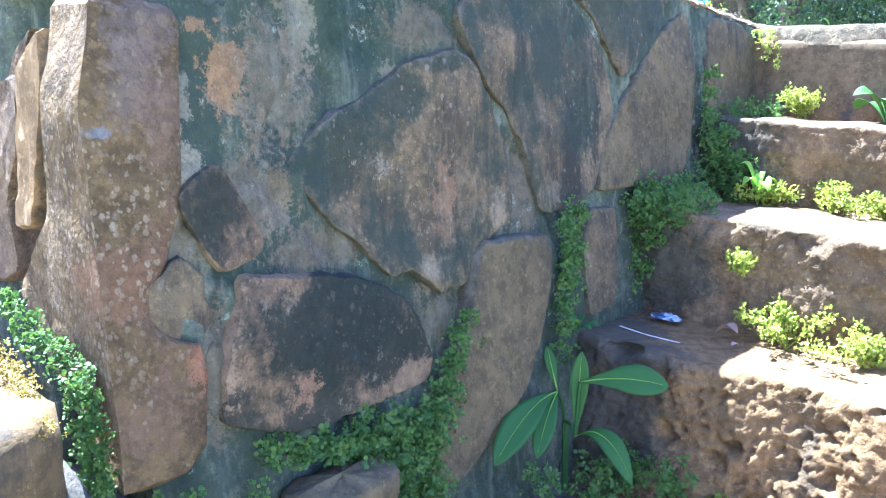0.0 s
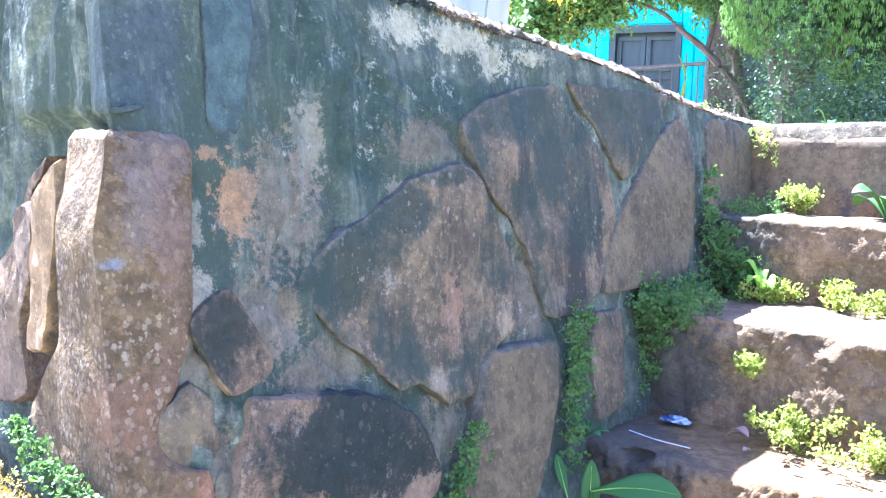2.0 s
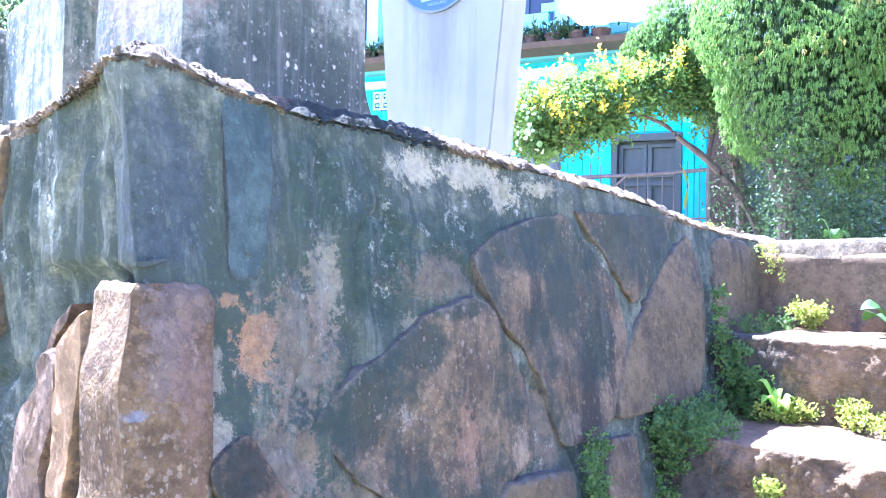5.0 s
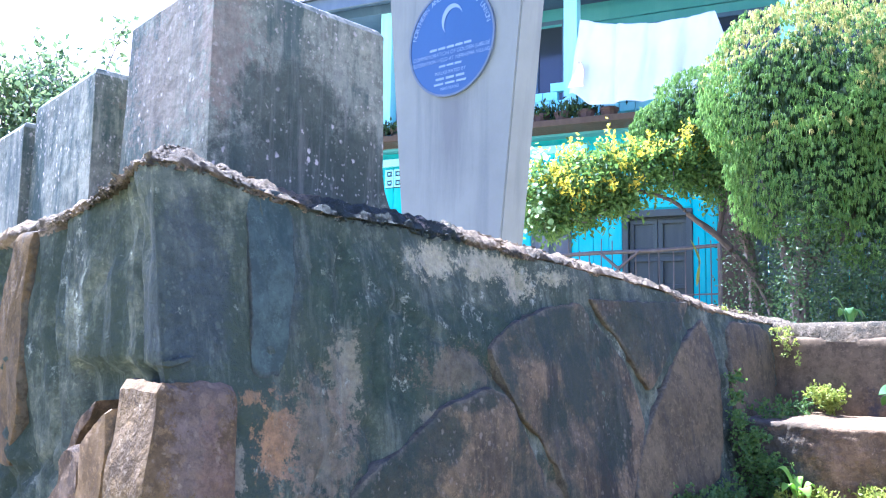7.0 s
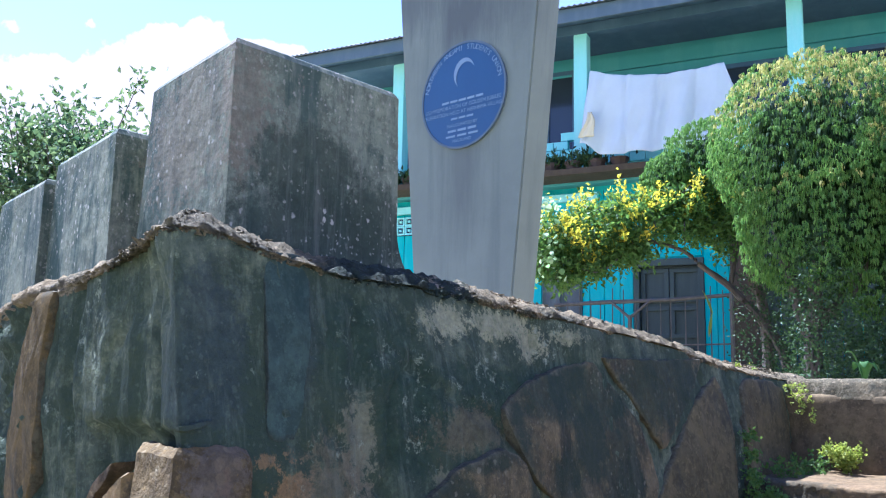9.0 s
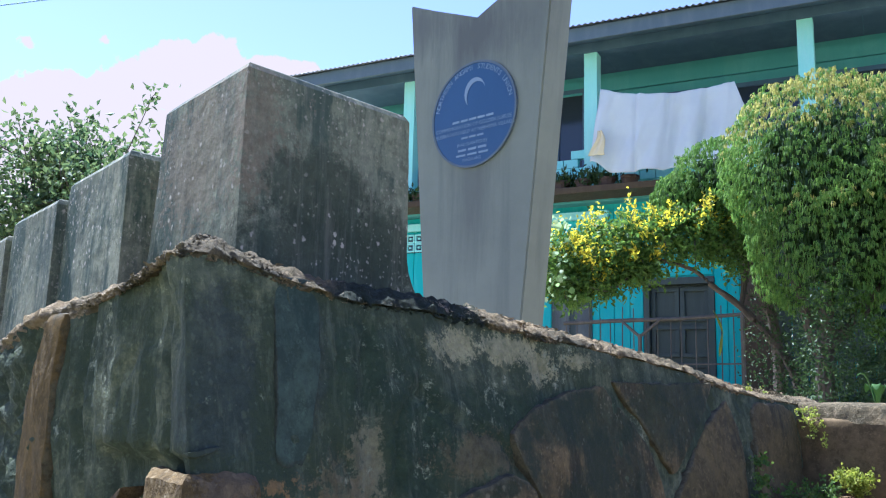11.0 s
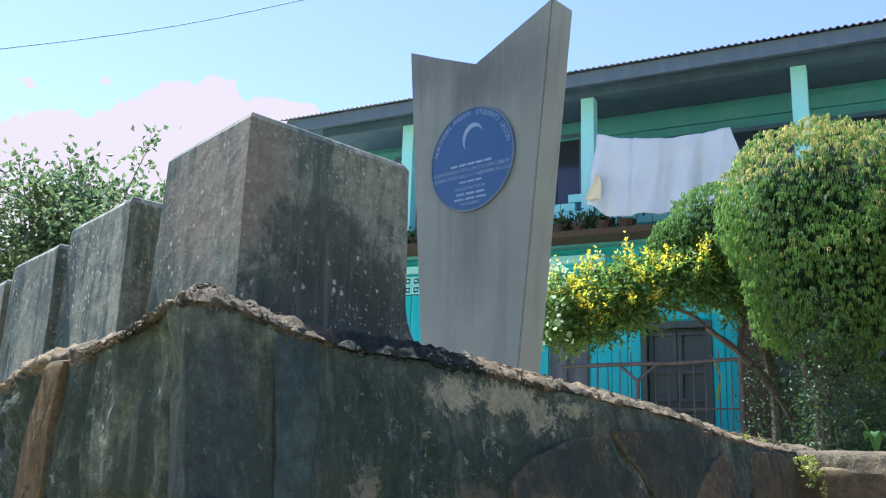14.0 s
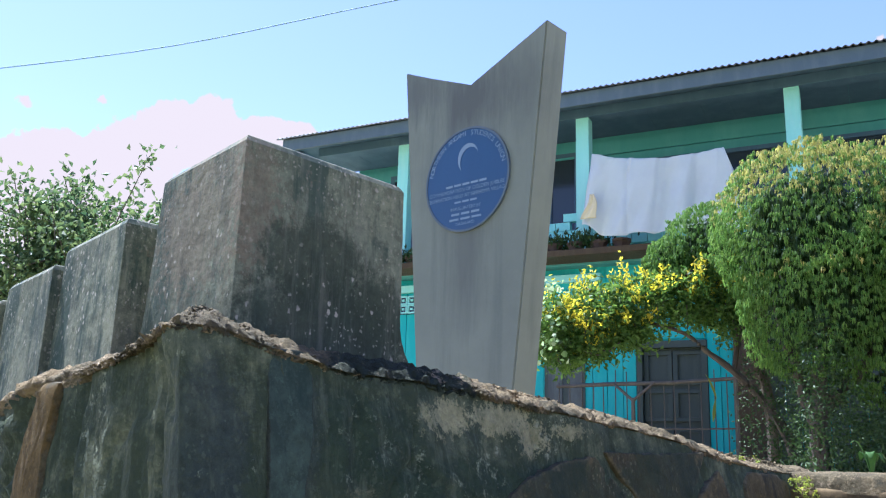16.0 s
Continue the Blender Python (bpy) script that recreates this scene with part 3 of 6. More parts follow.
def bend(points, steps=6):
    """A smooth curve through points."""
    ps = [Vector(p) for p in points]
    out = []
    for i in range(len(ps) - 1):
        p0, p1, p2, p3 = ps[max(i - 1, 0)], ps[i], ps[i + 1], ps[min(i + 2, len(ps) - 1)]
        for k in range(steps):
            t = k / steps
            out.append(0.5 * (2 * p1 + (p2 - p0) * t + (2 * p0 - 5 * p1 + 4 * p2 - p3) * t * t + (3 * p1 - p0 - 3 * p2 + p3) * t ** 3))
    return out + [ps[-1]]


def unit(v):
    return v / np.maximum(np.linalg.norm(v, axis=-1, keepdims=True), 1e-9)


def leaf_mesh(name, base, ahead, length, width, material, parent=None, label="", rng=None, cup=0.12):
    """Many pointed leaves in one mesh: base points, directions, lengths and widths."""
    rng = rng or np.random.default_rng(1)
    n = len(base)
    ahead = unit(ahead)
    side = unit(np.cross(ahead, rng.normal(size=(n, 3))))
    up = np.cross(side, ahead)
    ln, wd = np.broadcast_to(np.reshape(length, (-1, 1)), (n, 1)), np.broadcast_to(np.reshape(width, (-1, 1)), (n, 1))
    mid = base + ahead * ln * 0.45
    lift = up * wd * cup
    v = np.stack([base, mid + side * wd / 2 + lift, base + ahead * ln - lift, mid - side * wd / 2 + lift], 1).reshape(-1, 3)
    k = np.arange(n)[:, None] * 4
    f = np.concatenate([k + [0, 1, 2], k + [0, 2, 3]], 1).reshape(-1, 3)
    return raw(name, v.tolist(), f.tolist(), material, parent, label, smooth=False)


def round_leaves(name, base, ahead, normal, length, material, parent, label=""):
    """Small rounded leaves in one mesh, each turned to face its own way."""
    n = len(base)
    ahead = unit(ahead)
    side = unit(np.cross(ahead, normal))
    up = np.cross(side, ahead)
    ln = np.reshape(length, (-1, 1)) * np.ones((n, 1))
    rows = []
    for along, across, lift in ((0.0, 0.0, 0.0), (0.28, 0.40, 0.06), (0.66, 0.42, 0.06), (1.0, 0.0, -0.10), (0.66, -0.42, 0.06), (0.28, -0.40, 0.06)):
        rows.append(base + ahead * ln * along + side * ln * across + up * ln * lift)
    v = np.stack(rows, 1).reshape(-1, 3)
    k = np.arange(n)[:, None] * 6
    f = np.concatenate([k + [0, 1, 5], k + [1, 2, 5], k + [2, 4, 5], k + [2, 3, 4]], 1).reshape(-1, 3)
    return raw(name, v.tolist(), f.tolist(), material, parent, label, smooth=False)


# ---- the monument's stone base ----
RIDGE = ((-2.6, 1.04), (-1.6, 1.13), (-0.63, 1.238), (-0.387, 1.250), (-0.26, 1.262), (-0.128, 1.287), (-0.05, 1.300), (0.07, 1.302), (0.2, 1.275), (0.33, 1.255),
         (0.54, 1.255), (0.68, 1.247), (0.9, 1.230), (1.1, 1.212), (1.28, 1.200), (1.58, 1.172), (1.78, 1.140), (2.0, 1.114), (2.33, 1.098), (2.7, 1.095))


def ridge(s):
    for (a, za), (b, zb) in zip(RIDGE, RIDGE[1:]):
        if s <= b:
            return za + (zb - za) * (s - a) / (b - a)
    return RIDGE[-1][1]


def face(s, z, out=0.0):
    """A place on the base's outside: s runs along the left flank (negative), round the corner at 0 and along the stair flank; out stands proud of it."""
    near = max(0.0, 1 - abs(s) / 0.12) * out
    if s >= 0:
        return mon(s - near, fall(z) + out, z)
    return mon(-0.13 * s - out, fall(z) + s + near, z)


def smooth(a, b, x):
    t = max(0.0, min(1.0, (x - a) / (b - a)))
    return t * t * (3 - 2 * t)


def relief(s, z, lowest=False):
    p = Vector((s, z, 0.0 if s >= 0 else 4.0))
    big = 0.020 * noise.noise(p * 2.3) + 0.012 * noise.noise(p * 5.1)
    runs = 0.007 * noise.noise(Vector((s * 17, z * 2.2, 9)))
    if s < 0:
        runs = 0.012 * noise.noise(Vector((s * 24, z * 2.5, 3))) + 0.010 * noise.noise(Vector((s * 62, z * 3, 3))) + 0.005 * abs(noise.noise(Vector((s * 90, z * 14, 3))))
    d, _ = noise.voronoi(Vector((s * 3.1, z * 2.3, 0.7)) + 0.25 * noise.noise_vector(p * 4))
    crack = -0.014 * max(0.0, 1 - (d[1] - d[0]) / 0.055)
    facet = 0.016 * noise.cell(Vector((round(d[0] * 0 + s * 1.5), round(z * 2), 0)))
    fine = 0.0045 * noise.noise(p * 21) + 0.0028 * noise.noise(p * 57)
    sunk = -0.010 * max(0.0, min(1.0, (0.80 - z) / 0.15)) * max(0.0, min(1.0, (1.2 - s) / 0.2)) if s >= 0 else 0.0
    if s < 0:
        # the flank overhangs beside the corner slab
        sunk = -0.034 * smooth(0.990, 0.970, z) * smooth(-0.38, -0.34, s)
    # the dressed facets above the corner slab lie flat
    flat = 1 - 0.8 * smooth(-0.03, 0.0, s) * smooth(0.30, 0.25, s) * smooth(0.95, 1.0, z)
    if s < -0.56:
        k = smooth(-0.56, -0.64, s)
        fine += k * (0.030 * noise.noise(p * 13) + 0.024 * abs(noise.noise(p * 29)) + 0.010 * noise.noise(p * 70))
    if lowest:
        return big * flat + sunk
    return (big + runs + crack + facet * 0.3) * flat + fine * (0.5 + 0.5 * flat) + sunk


def stone_base():
    base = thing("monument_base", "weathered rubble-stone monument base with mossy mortar and a crumbling top", "stone wall", kind="structure")
    ss = [-2.6 + 0.05 * i for i in range(32)] + [-1.0 + 0.0125 * i for i in range(80)] + [0.0125 * i for i in range(200)] + [2.5, 2.56]
    rows = 96
    verts, faces = [], []
    for s in ss:
        top = ridge(s) - 0.016 - 0.012 * smooth(-0.36, -0.46, s)
        for k in range(rows):
            z = -0.25 + (top + 0.25) * k / (rows - 1)
            verts.append(face(s, z, relief(s, z) * (1 if abs(s) > 0.03 else 0.4)))
    n = len(ss)
    for i in range(n - 1):
        for k in range(rows - 1):
            a = i * rows + k
            faces.append((a, a + rows, a + rows + 1, a + 1))
    raw("flank", verts, faces, WALL, base)
    # the crumbled crust along the top
    depth = (0.0, 0.004, 0.009, 0.015, 0.022, 0.03, 0.039, 0.049, 0.06, 0.072, 0.085, 0.10, 0.12, 0.145, 0.18, 0.23, 0.30, 0.38)
    rise = (-0.012, -0.010, -0.007, -0.004, 0.0, 0.004, 0.008, 0.012, 0.016, 0.020, 0.024, 0.027, 0.028, 0.026, 0.018, 0.0, -0.04, -0.09)
    verts, faces = [], []
    fine = [-2.6 + 0.04 * i for i in range(40)] + [-1.0 + 0.005 * i for i in range(701)] + [2.53, 2.56]
    hang = 14
    for s in fine:
        top = ridge(s)
        drop = max(0.001, 0.003 + 0.010 * noise.noise(Vector((s * 9, 1, 5))) + 0.012 * noise.noise(Vector((s * 41, 2, 5))) + 0.008 * noise.noise(Vector((s * 95, 2, 5)))) + 0.02 * smooth(-0.36, -0.46, s)
        size = 1.0 if s < 1.9 else 0.6
        wide = 1 + 0.5 * smooth(-0.36, -0.50, s)
        low = top - 0.012 * wide
        for k in range(hang):
            t = k / hang
            z = low - drop * (1 - t)
            p = Vector((s, z - top, 2.2))
            bent = z - top + 0.020 * noise.noise(Vector((s * 5, 4, 4)))
            layer = 1 - 2.2 * abs(noise.noise(Vector((s * 11, bent * 75, 8))))
            out = relief(s, z) - 0.004 * (1 - t) ** 2 + 0.002 + size * (0.005 * layer + 0.006 * noise.noise(p * 42) + 0.005 * noise.noise(p * 110)) * (0.3 + 0.7 * t)
            verts.append(face(s, z, out))
        edge = relief(s, low)
        for d, r in zip(depth, rise):
            p = Vector((s, d, 3.3))
            layer = 1 - 2.2 * abs(noise.noise(Vector((s * 9, d * 48 + 1.4 * noise.noise(Vector((s * 7, d * 9, 1))), 6))))
            rough = 0.009 * layer + 0.008 * noise.noise(p * 17) + 0.009 * noise.noise(p * 52) + 0.0035 * noise.noise(p * 95)
            q = face(s, top, 0.002 + edge * max(0.0, 1 - d / 0.06) + 0.006 * noise.noise(p * 31) + 0.005 * noise.noise(p * 95) - d)
            verts.append(q + Vector((0, 0, r * (wide if r < 0 and d < 0.06 else size) + rough * size)))
    n = len(fine)
    m = len(depth) + hang
    for i in range(n - 1):
        for k in range(m - 1):
            a = i * m + k
            faces.append((a, a + m, a + m + 1, a + 1))
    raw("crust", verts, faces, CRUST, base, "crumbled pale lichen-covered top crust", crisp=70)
    # loose chips along the top
    rng = random.Random(9)
    verts, faces = [], []
    cube = ((0, 1, 3, 2), (4, 6, 7, 5), (0, 4, 5, 1), (2, 3, 7, 6), (0, 2, 6, 4), (1, 5, 7, 3))
    for _ in range(15000):
        s = rng.uniform(-1.0, 2.35)
        if 0.22 < s < 0.72 and rng.random() < 0.75:
            continue
        d = -0.004 + 0.08 * rng.random() ** 1.6
        size = rng.uniform(0.0010, 0.0030) * (1.6 if rng.random() < 0.12 else 1.0)
        c = face(s, ridge(s), -d) + Vector((0, 0, -0.018 + 0.050 * min(1, max(0, d) / 0.09) + rng.uniform(-0.004, 0.008)))
        turn, plate = Euler([rng.uniform(0, 6) for _ in range(3)]).to_matrix(), (1, 1, 1)
        if rng.random() < 0.4:
            # thin flakes lie along the ridge
            turn, plate = Euler((rng.uniform(-0.6, 0.6), rng.uniform(-0.5, 0.5), (0.876 if s > 0 else -0.69) + rng.uniform(-0.6, 0.6))).to_matrix(), (2.0, 1.2, 0.6)
        k = len(verts)
        for x in (-1, 1):
            for y in (-1, 1):
                for z in (-1, 1):
                    verts.append(c + turn @ Vector((x * rng.uniform(0.5, 1.5) * plate[0], y * rng.uniform(0.4, 1.2) * plate[1], z * rng.uniform(0.3, 0.8) * plate[2])) * size)
        faces += [tuple(k + i for i in q) for q in cube]
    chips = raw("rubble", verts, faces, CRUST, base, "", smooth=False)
    chips["kind"] = "stuff"
    # the flat core behind the crust, on which the pillars stand
    bm = bmesh.new()
    core = [mon(u, w, 1.06) for u, w in ((0.25, -0.2), (2.45, -0.2), (2.45, -4.2), (0.75, -4.2), (0.50, -2.4))]
    low = [v - Vector((0, 0, 1.3)) for v in core]
    va, vb = [bm.verts.new(v) for v in core], [bm.verts.new(v) for v in low]
    bm.faces.new(va)
    for i in range(len(va)):
        bm.faces.new((va[i], va[(i + 1) % 5], vb[(i + 1) % 5], vb[i]))
    part("core", bm, WALL, base)
    return base


def slab(parent, outline, proud, material, label="", seed=0, name="stone", ragged=0.7, keep=1.0):
    """A flat stone set in the flank: an outline in (s, z), broken edges and a worn face."""
    pts = []
    m = len(outline)
    for i in range(m):
        (a, za), (b, zb) = outline[i], outline[(i + 1) % m]
        k = max(2, int(math.hypot(b - a, zb - za) / 0.014))
        for j in range(k):
            t = j / k
            pts.append(Vector((a + (b - a) * t, za + (zb - za) * t)))
    # ease the corners, then break the edge
    pts = [(pts[i - 1] + 2 * pts[i] + pts[(i + 1) % len(pts)]) / 4 for i in range(len(pts))]
    mid = sum(pts, Vector((0, 0))) / len(pts)
    pts = [p + (p - mid).normalized() * ragged * (0.005 * noise.noise(Vector((p.x * 13, p.y * 13, seed))) + 0.007 * noise.noise(Vector((p.x * 31, p.y * 31, seed))) + 0.006 * noise.noise(Vector((p.x * 75, p.y * 75, seed)))) for p in pts]
    span = sum((p - mid).length for p in pts) / len(pts)
    e = min(0.2, 0.006 / span)
    rings = ((1.0 + 0.2 * e, -0.035 if keep == 1.0 else -0.09), (1.0, 0.2 * proud), (1.0 - 0.2 * e, 0.8 * proud), (1.0 - e, proud), (0.93, proud), (0.84, proud), (0.72, proud), (0.58, proud), (0.44, proud), (0.3, proud), (0.15, proud))
    verts, faces = [], []
    n = len(pts)
    tilt = Vector((noise.noise(Vector((seed, 1, 1))), noise.noise(Vector((seed, 2, 1))))) * 0.02
    for f, out in rings:
        for p in pts:
            q = mid + (p - mid) * f
            r = (0.007 * noise.noise(Vector((q.x * 5, q.y * 5, seed))) + 0.004 * noise.noise(Vector((q.x * 24, q.y * 11, seed))) + 0.0025 * noise.noise(Vector((q.x * 70, q.y * 40, seed)))) * (1 if out > 0 else 0)
            verts.append(face(q.x, q.y, out + keep * relief(q.x, q.y, True) + r + (q - mid).dot(tilt) * (1 if out > 0 else 0)))
    verts.append(face(mid.x, mid.y, proud + keep * relief(mid.x, mid.y, True)))
    for k in range(len(rings) - 1):
        for i in range(n):
            j = (i + 1) % n
            faces.append((k * n + i, k * n + j, (k + 1) * n + j, (k + 1) * n + i))
    last = (len(rings) - 1) * n
    faces += [(last + i, last + (i + 1) % n, len(verts) - 1) for i in range(n)]
    ob = raw(name, verts, faces, material, parent, label, crisp=38)
    level = [max(0.0, 1 - 0.16 * k) if k < 7 else 0.0 for k in range(len(rings)) for _ in range(n)] + [0.0]
    ob.data.attributes.new("rim", "FLOAT", "POINT").data.foreach_set("value", level)
    return ob


def corner_slab(parent):
    """The tall red-brown stone that wraps the corner of the base."""
    rows = ((0.965, -0.122, 0.112), (0.94, -0.122, 0.116), (0.88, -0.122, 0.108), (0.82, -0.124, 0.100), (0.72, -0.145, 0.090), (0.66, -0.176, 0.074), (0.61, -0.24, 0.056), (0.585, -0.27, 0.036), (0.55, -0.32, 0.030),
            (0.53, -0.335, 0.040), (0.51, -0.335, 0.062), (0.50, -0.325, 0.090), (0.455, -0.26, 0.098), (0.43, -0.22, 0.092), (0.40, -0.15, 0.088), (0.36, -0.08, 0.082), (0.335, -0.03, 0.060), (0.325, -0.012, 0.030))
    cols = [-1.0, -0.97, -0.9, -0.8, -0.7, -0.6, -0.5, -0.4, -0.3, -0.2, -0.1, -0.04, 0.0, 0.04, 0.1, 0.2, 0.3, 0.4, 0.5, 0.6, 0.7, 0.8, 0.9, 0.97, 1.0]
    dense = []
    for (z0, l0, r0), (z1, l1, r1) in zip(rows, rows[1:]):
        k = max(1, int((z0 - z1) / 0.012))
        dense += [(z0 + (z1 - z0) * j / k, l0 + (l1 - l0) * j / k, r0 + (r1 - r0) * j / k) for j in range(k)]
    dense.append(rows[-1])
    verts, faces = [], []
    for i, (z, sl, sr) in enumerate(dense):
        for c in cols:
            s = c * (sr if c > 0 else -sl)
            rim = 1.0 if abs(c) < 0.96 else (0.75 if abs(c) < 0.99 else -0.6)
            if i in (0, len(dense) - 1):
                rim = min(rim, 0.3)
            r = 0.004 * noise.noise(Vector((s * 9, z * 6, 2))) + 0.0025 * noise.noise(Vector((s * 45, z * 20, 2)))
            if s < 0:
                r += 0.003 * noise.noise(Vector((s * 90, z * 16, 6)))
            chip = (0.004 * noise.noise(Vector((s * 22, 3, 8))) + 0.004 * noise.noise(Vector((s * 60, 3, 8))) - 0.10 * max(0.0, s - 0.05)) * max(0.0, 1 - (0.965 - z) / 0.10)
            wave = 0.006 * noise.noise(Vector((z * 8, s, 7)))
            left, right = (0.05 + r) * rim * (1 - 0.55 * smooth(0.80, 0.965, z)) + wave, (0.016 + r) * rim + 0.5 * wave
            near = max(0.0, 1 - abs(s) / 0.08)
            verts.append(mon(s - left * near, fall(z) + right, z + chip) if s >= 0 else mon(-0.13 * s - left, fall(z) + s + right * near, z + chip))
    n = len(cols)
    for i in range(len(dense) - 1):
        for k in range(n - 1):
            a = i * n + k
            faces.append((a, a + 1, a + n + 1, a + n))
    back = len(verts)
    verts += [face(dense[0][1], 0.95, -0.05), face(0.0, 0.95, -0.05), face(dense[0][2], 0.95, -0.05)]
    faces += [tuple([back, back + 1] + list(range(12, -1, -1))), tuple([back + 1, back + 2] + list(range(24, 11, -1)))]
    return raw("stone", verts, faces, SLAB_RED, parent, crisp=40, label="tall red-brown corner slab speckled with lichen")


base = stone_base()
corner_slab(base)
slab(base, ((0.166, 0.588), (0.227, 0.576), (0.293, 0.568), (0.389, 0.552), (0.467, 0.524), (0.52, 0.491), (0.553, 0.455), (0.577, 0.405), (0.591, 0.366), (0.575, 0.333), (0.535, 0.328), (0.438, 0.327), (0.357, 0.325), (0.283, 0.327), (0.215, 0.335), (0.155, 0.359), (0.109, 0.379), (0.116, 0.427), (0.128, 0.472), (0.146, 0.517), (0.157, 0.555)), 0.022, SLAB_DARK, "black-stained stone with brown rusty rim", 3)
slab(base, ((0.145, 0.748), (0.162, 0.733), (0.182, 0.7), (0.204, 0.67), (0.228, 0.63), (0.22, 0.611), (0.179, 0.598), (0.133, 0.588), (0.113, 0.619), (0.092, 0.668), (0.074, 0.704), (0.105, 0.729)), 0.009, SLAB_DARK, "dark diamond-shaped stone", 5, ragged=0.25)
slab(base, ((0.704, 0.936), (0.762, 0.912), (0.798, 0.848), (0.837, 0.799), (0.883, 0.747), (0.877, 0.678), (0.882, 0.608), (0.845, 0.589), (0.792, 0.56), (0.735, 0.523), (0.723, 0.492), (0.63, 0.479), (0.557, 0.534), (0.497, 0.53), (0.466, 0.559), (0.417, 0.603), (0.371, 0.64), (0.313, 0.703), (0.289, 0.739), (0.341, 0.781), (0.396, 0.816), (0.479, 0.849), (0.573, 0.904)), 0.011, SLAB_BROWN, "large brown streaked slab", 7)
slab(base, ((0.725, 1.013), (0.817, 1.063), (0.944, 1.096), (1.094, 1.116), (1.191, 1.05), (1.266, 0.972), (1.316, 0.889), (1.323, 0.82), (1.264, 0.726), (1.197, 0.638), (1.091, 0.598), (0.996, 0.595), (0.954, 0.663), (0.939, 0.748), (0.88, 0.822), (0.808, 0.859), (0.76, 0.927)), 0.009, SLAB_BROWN, "large grey-brown slab with black runs", 9)
slab(base, ((1.134, 1.128), (1.332, 1.128), (1.693, 1.14), (1.604, 1.059), (1.453, 0.954), (1.372, 0.896), (1.317, 0.945), (1.231, 1.045)), 0.014, SLAB_BROWN, "", 11)
slab(base, ((1.765, 1.096), (1.791, 1.033), (1.765, 0.814), (1.712, 0.722), (1.677, 0.661), (1.584, 0.629), (1.212, 0.632), (1.239, 0.71), (1.283, 0.762), (1.366, 0.842), (1.469, 0.928), (1.596, 1.02)), 0.013, SLAB_TAN, "smooth tan wedge-shaped stone", 13)
slab(base, ((1.883, 1.068), (1.934, 1.088), (2.146, 1.085), (2.236, 1.06), (2.244, 0.974), (2.222, 0.815), (2.147, 0.797), (1.888, 0.782), (1.852, 0.894)), 0.012, SLAB_TAN, "", 15)
slab(base, ((0.736, 0.543), (0.762, 0.566), (0.855, 0.563), (0.971, 0.562), (0.99, 0.542), (0.967, 0.46), (0.939, 0.393), (0.903, 0.328), (0.85, 0.257), (0.742, 0.185), (0.643, 0.122), (0.536, 0.139), (0.564, 0.244), (0.615, 0.314), (0.67, 0.398), (0.694, 0.436), (0.712, 0.476)), 0.026, SLAB_TAN, "upright tan foot stone", 17)
slab(base, ((1.165, 0.596), (1.285, 0.592), (1.266, 0.438), (1.234, 0.361), (1.13, 0.352), (1.124, 0.497)), 0.012, SLAB_BROWN, "", 19)
slab(base, ((0.016, 0.548), (0.024, 0.582), (0.048, 0.606), (0.076, 0.625), (0.100, 0.604), (0.116, 0.565), (0.117, 0.520), (0.094, 0.500), (0.042, 0.512), (0.020, 0.525)), 0.004, SLAB_BROWN, "small streaked stone wedged by the corner slab", 21, ragged=1.1)
slab(base, ((0.163, 1.243), (0.172, 1.268), (0.21, 1.272), (0.252, 1.268), (0.261, 1.254), (0.246, 1.129), (0.218, 1.002), (0.203, 0.963), (0.147, 0.969), (0.153, 1.089)), 0.002, SLAB_SMOOTH, "smooth blue-grey upright facing stone", 29, ragged=0.2)
slab(base, ((0.114, 0.504), (0.121, 0.424), (0.111, 0.375), (0.092, 0.405), (0.098, 0.484)), 0.009, WALL, "", 39)
slab(base, ((-0.055, 0.972), (0.0, 0.982), (0.05, 0.996), (0.055, 1.003), (0.0, 0.994), (-0.055, 0.984)), 0.006, WALL, "thin loose flake over the corner slab", 55, ragged=0.12)
# stones of the left flank
slab(base, ((-0.110, 0.932), (-0.146, 0.91), (-0.198, 0.881), (-0.222, 0.852), (-0.247, 0.776), (-0.280, 0.689), (-0.318, 0.619), (-0.233, 0.632), (-0.197, 0.701), (-0.158, 0.785), (-0.138, 0.833), (-0.119, 0.873), (-0.122, 0.899)), 0.048, SLAB_OCHRE, "narrow pointed upright tan stone", 41, ragged=0.35, keep=0.12)
slab(base, ((-0.236, 0.93), (-0.285, 0.908), (-0.345, 0.872), (-0.39, 0.82), (-0.40, 0.77), (-0.375, 0.775), (-0.362, 0.82), (-0.322, 0.862), (-0.262, 0.902)), 0.010, GRIT, "", 47, ragged=0.15, keep=0.12)
slab(base, ((-0.568, 1.218), (-0.498, 1.222), (-0.522, 1.141), (-0.546, 1.056), (-0.562, 0.973), (-0.60, 0.88), (-0.66, 0.775), (-0.80, 0.77), (-0.775, 0.87), (-0.733, 0.962), (-0.686, 1.052), (-0.634, 1.142)), 0.018, SLAB_ORANGE, "tall orange-brown upright stone", 43, ragged=0.4, keep=0.8)
slab(base, ((-0.279, 0.857), (-0.325, 0.837), (-0.324, 0.804), (-0.368, 0.772), (-0.421, 0.729), (-0.447, 0.68), (-0.517, 0.596), (-0.574, 0.487), (-0.357, 0.535), (-0.334, 0.557), (-0.343, 0.661), (-0.29, 0.715), (-0.264, 0.752), (-0.236, 0.823), (-0.245, 0.845)), 0.048, GRIT, "pale gritty upright stone in the sun", 45, ragged=0.8, keep=0.2)


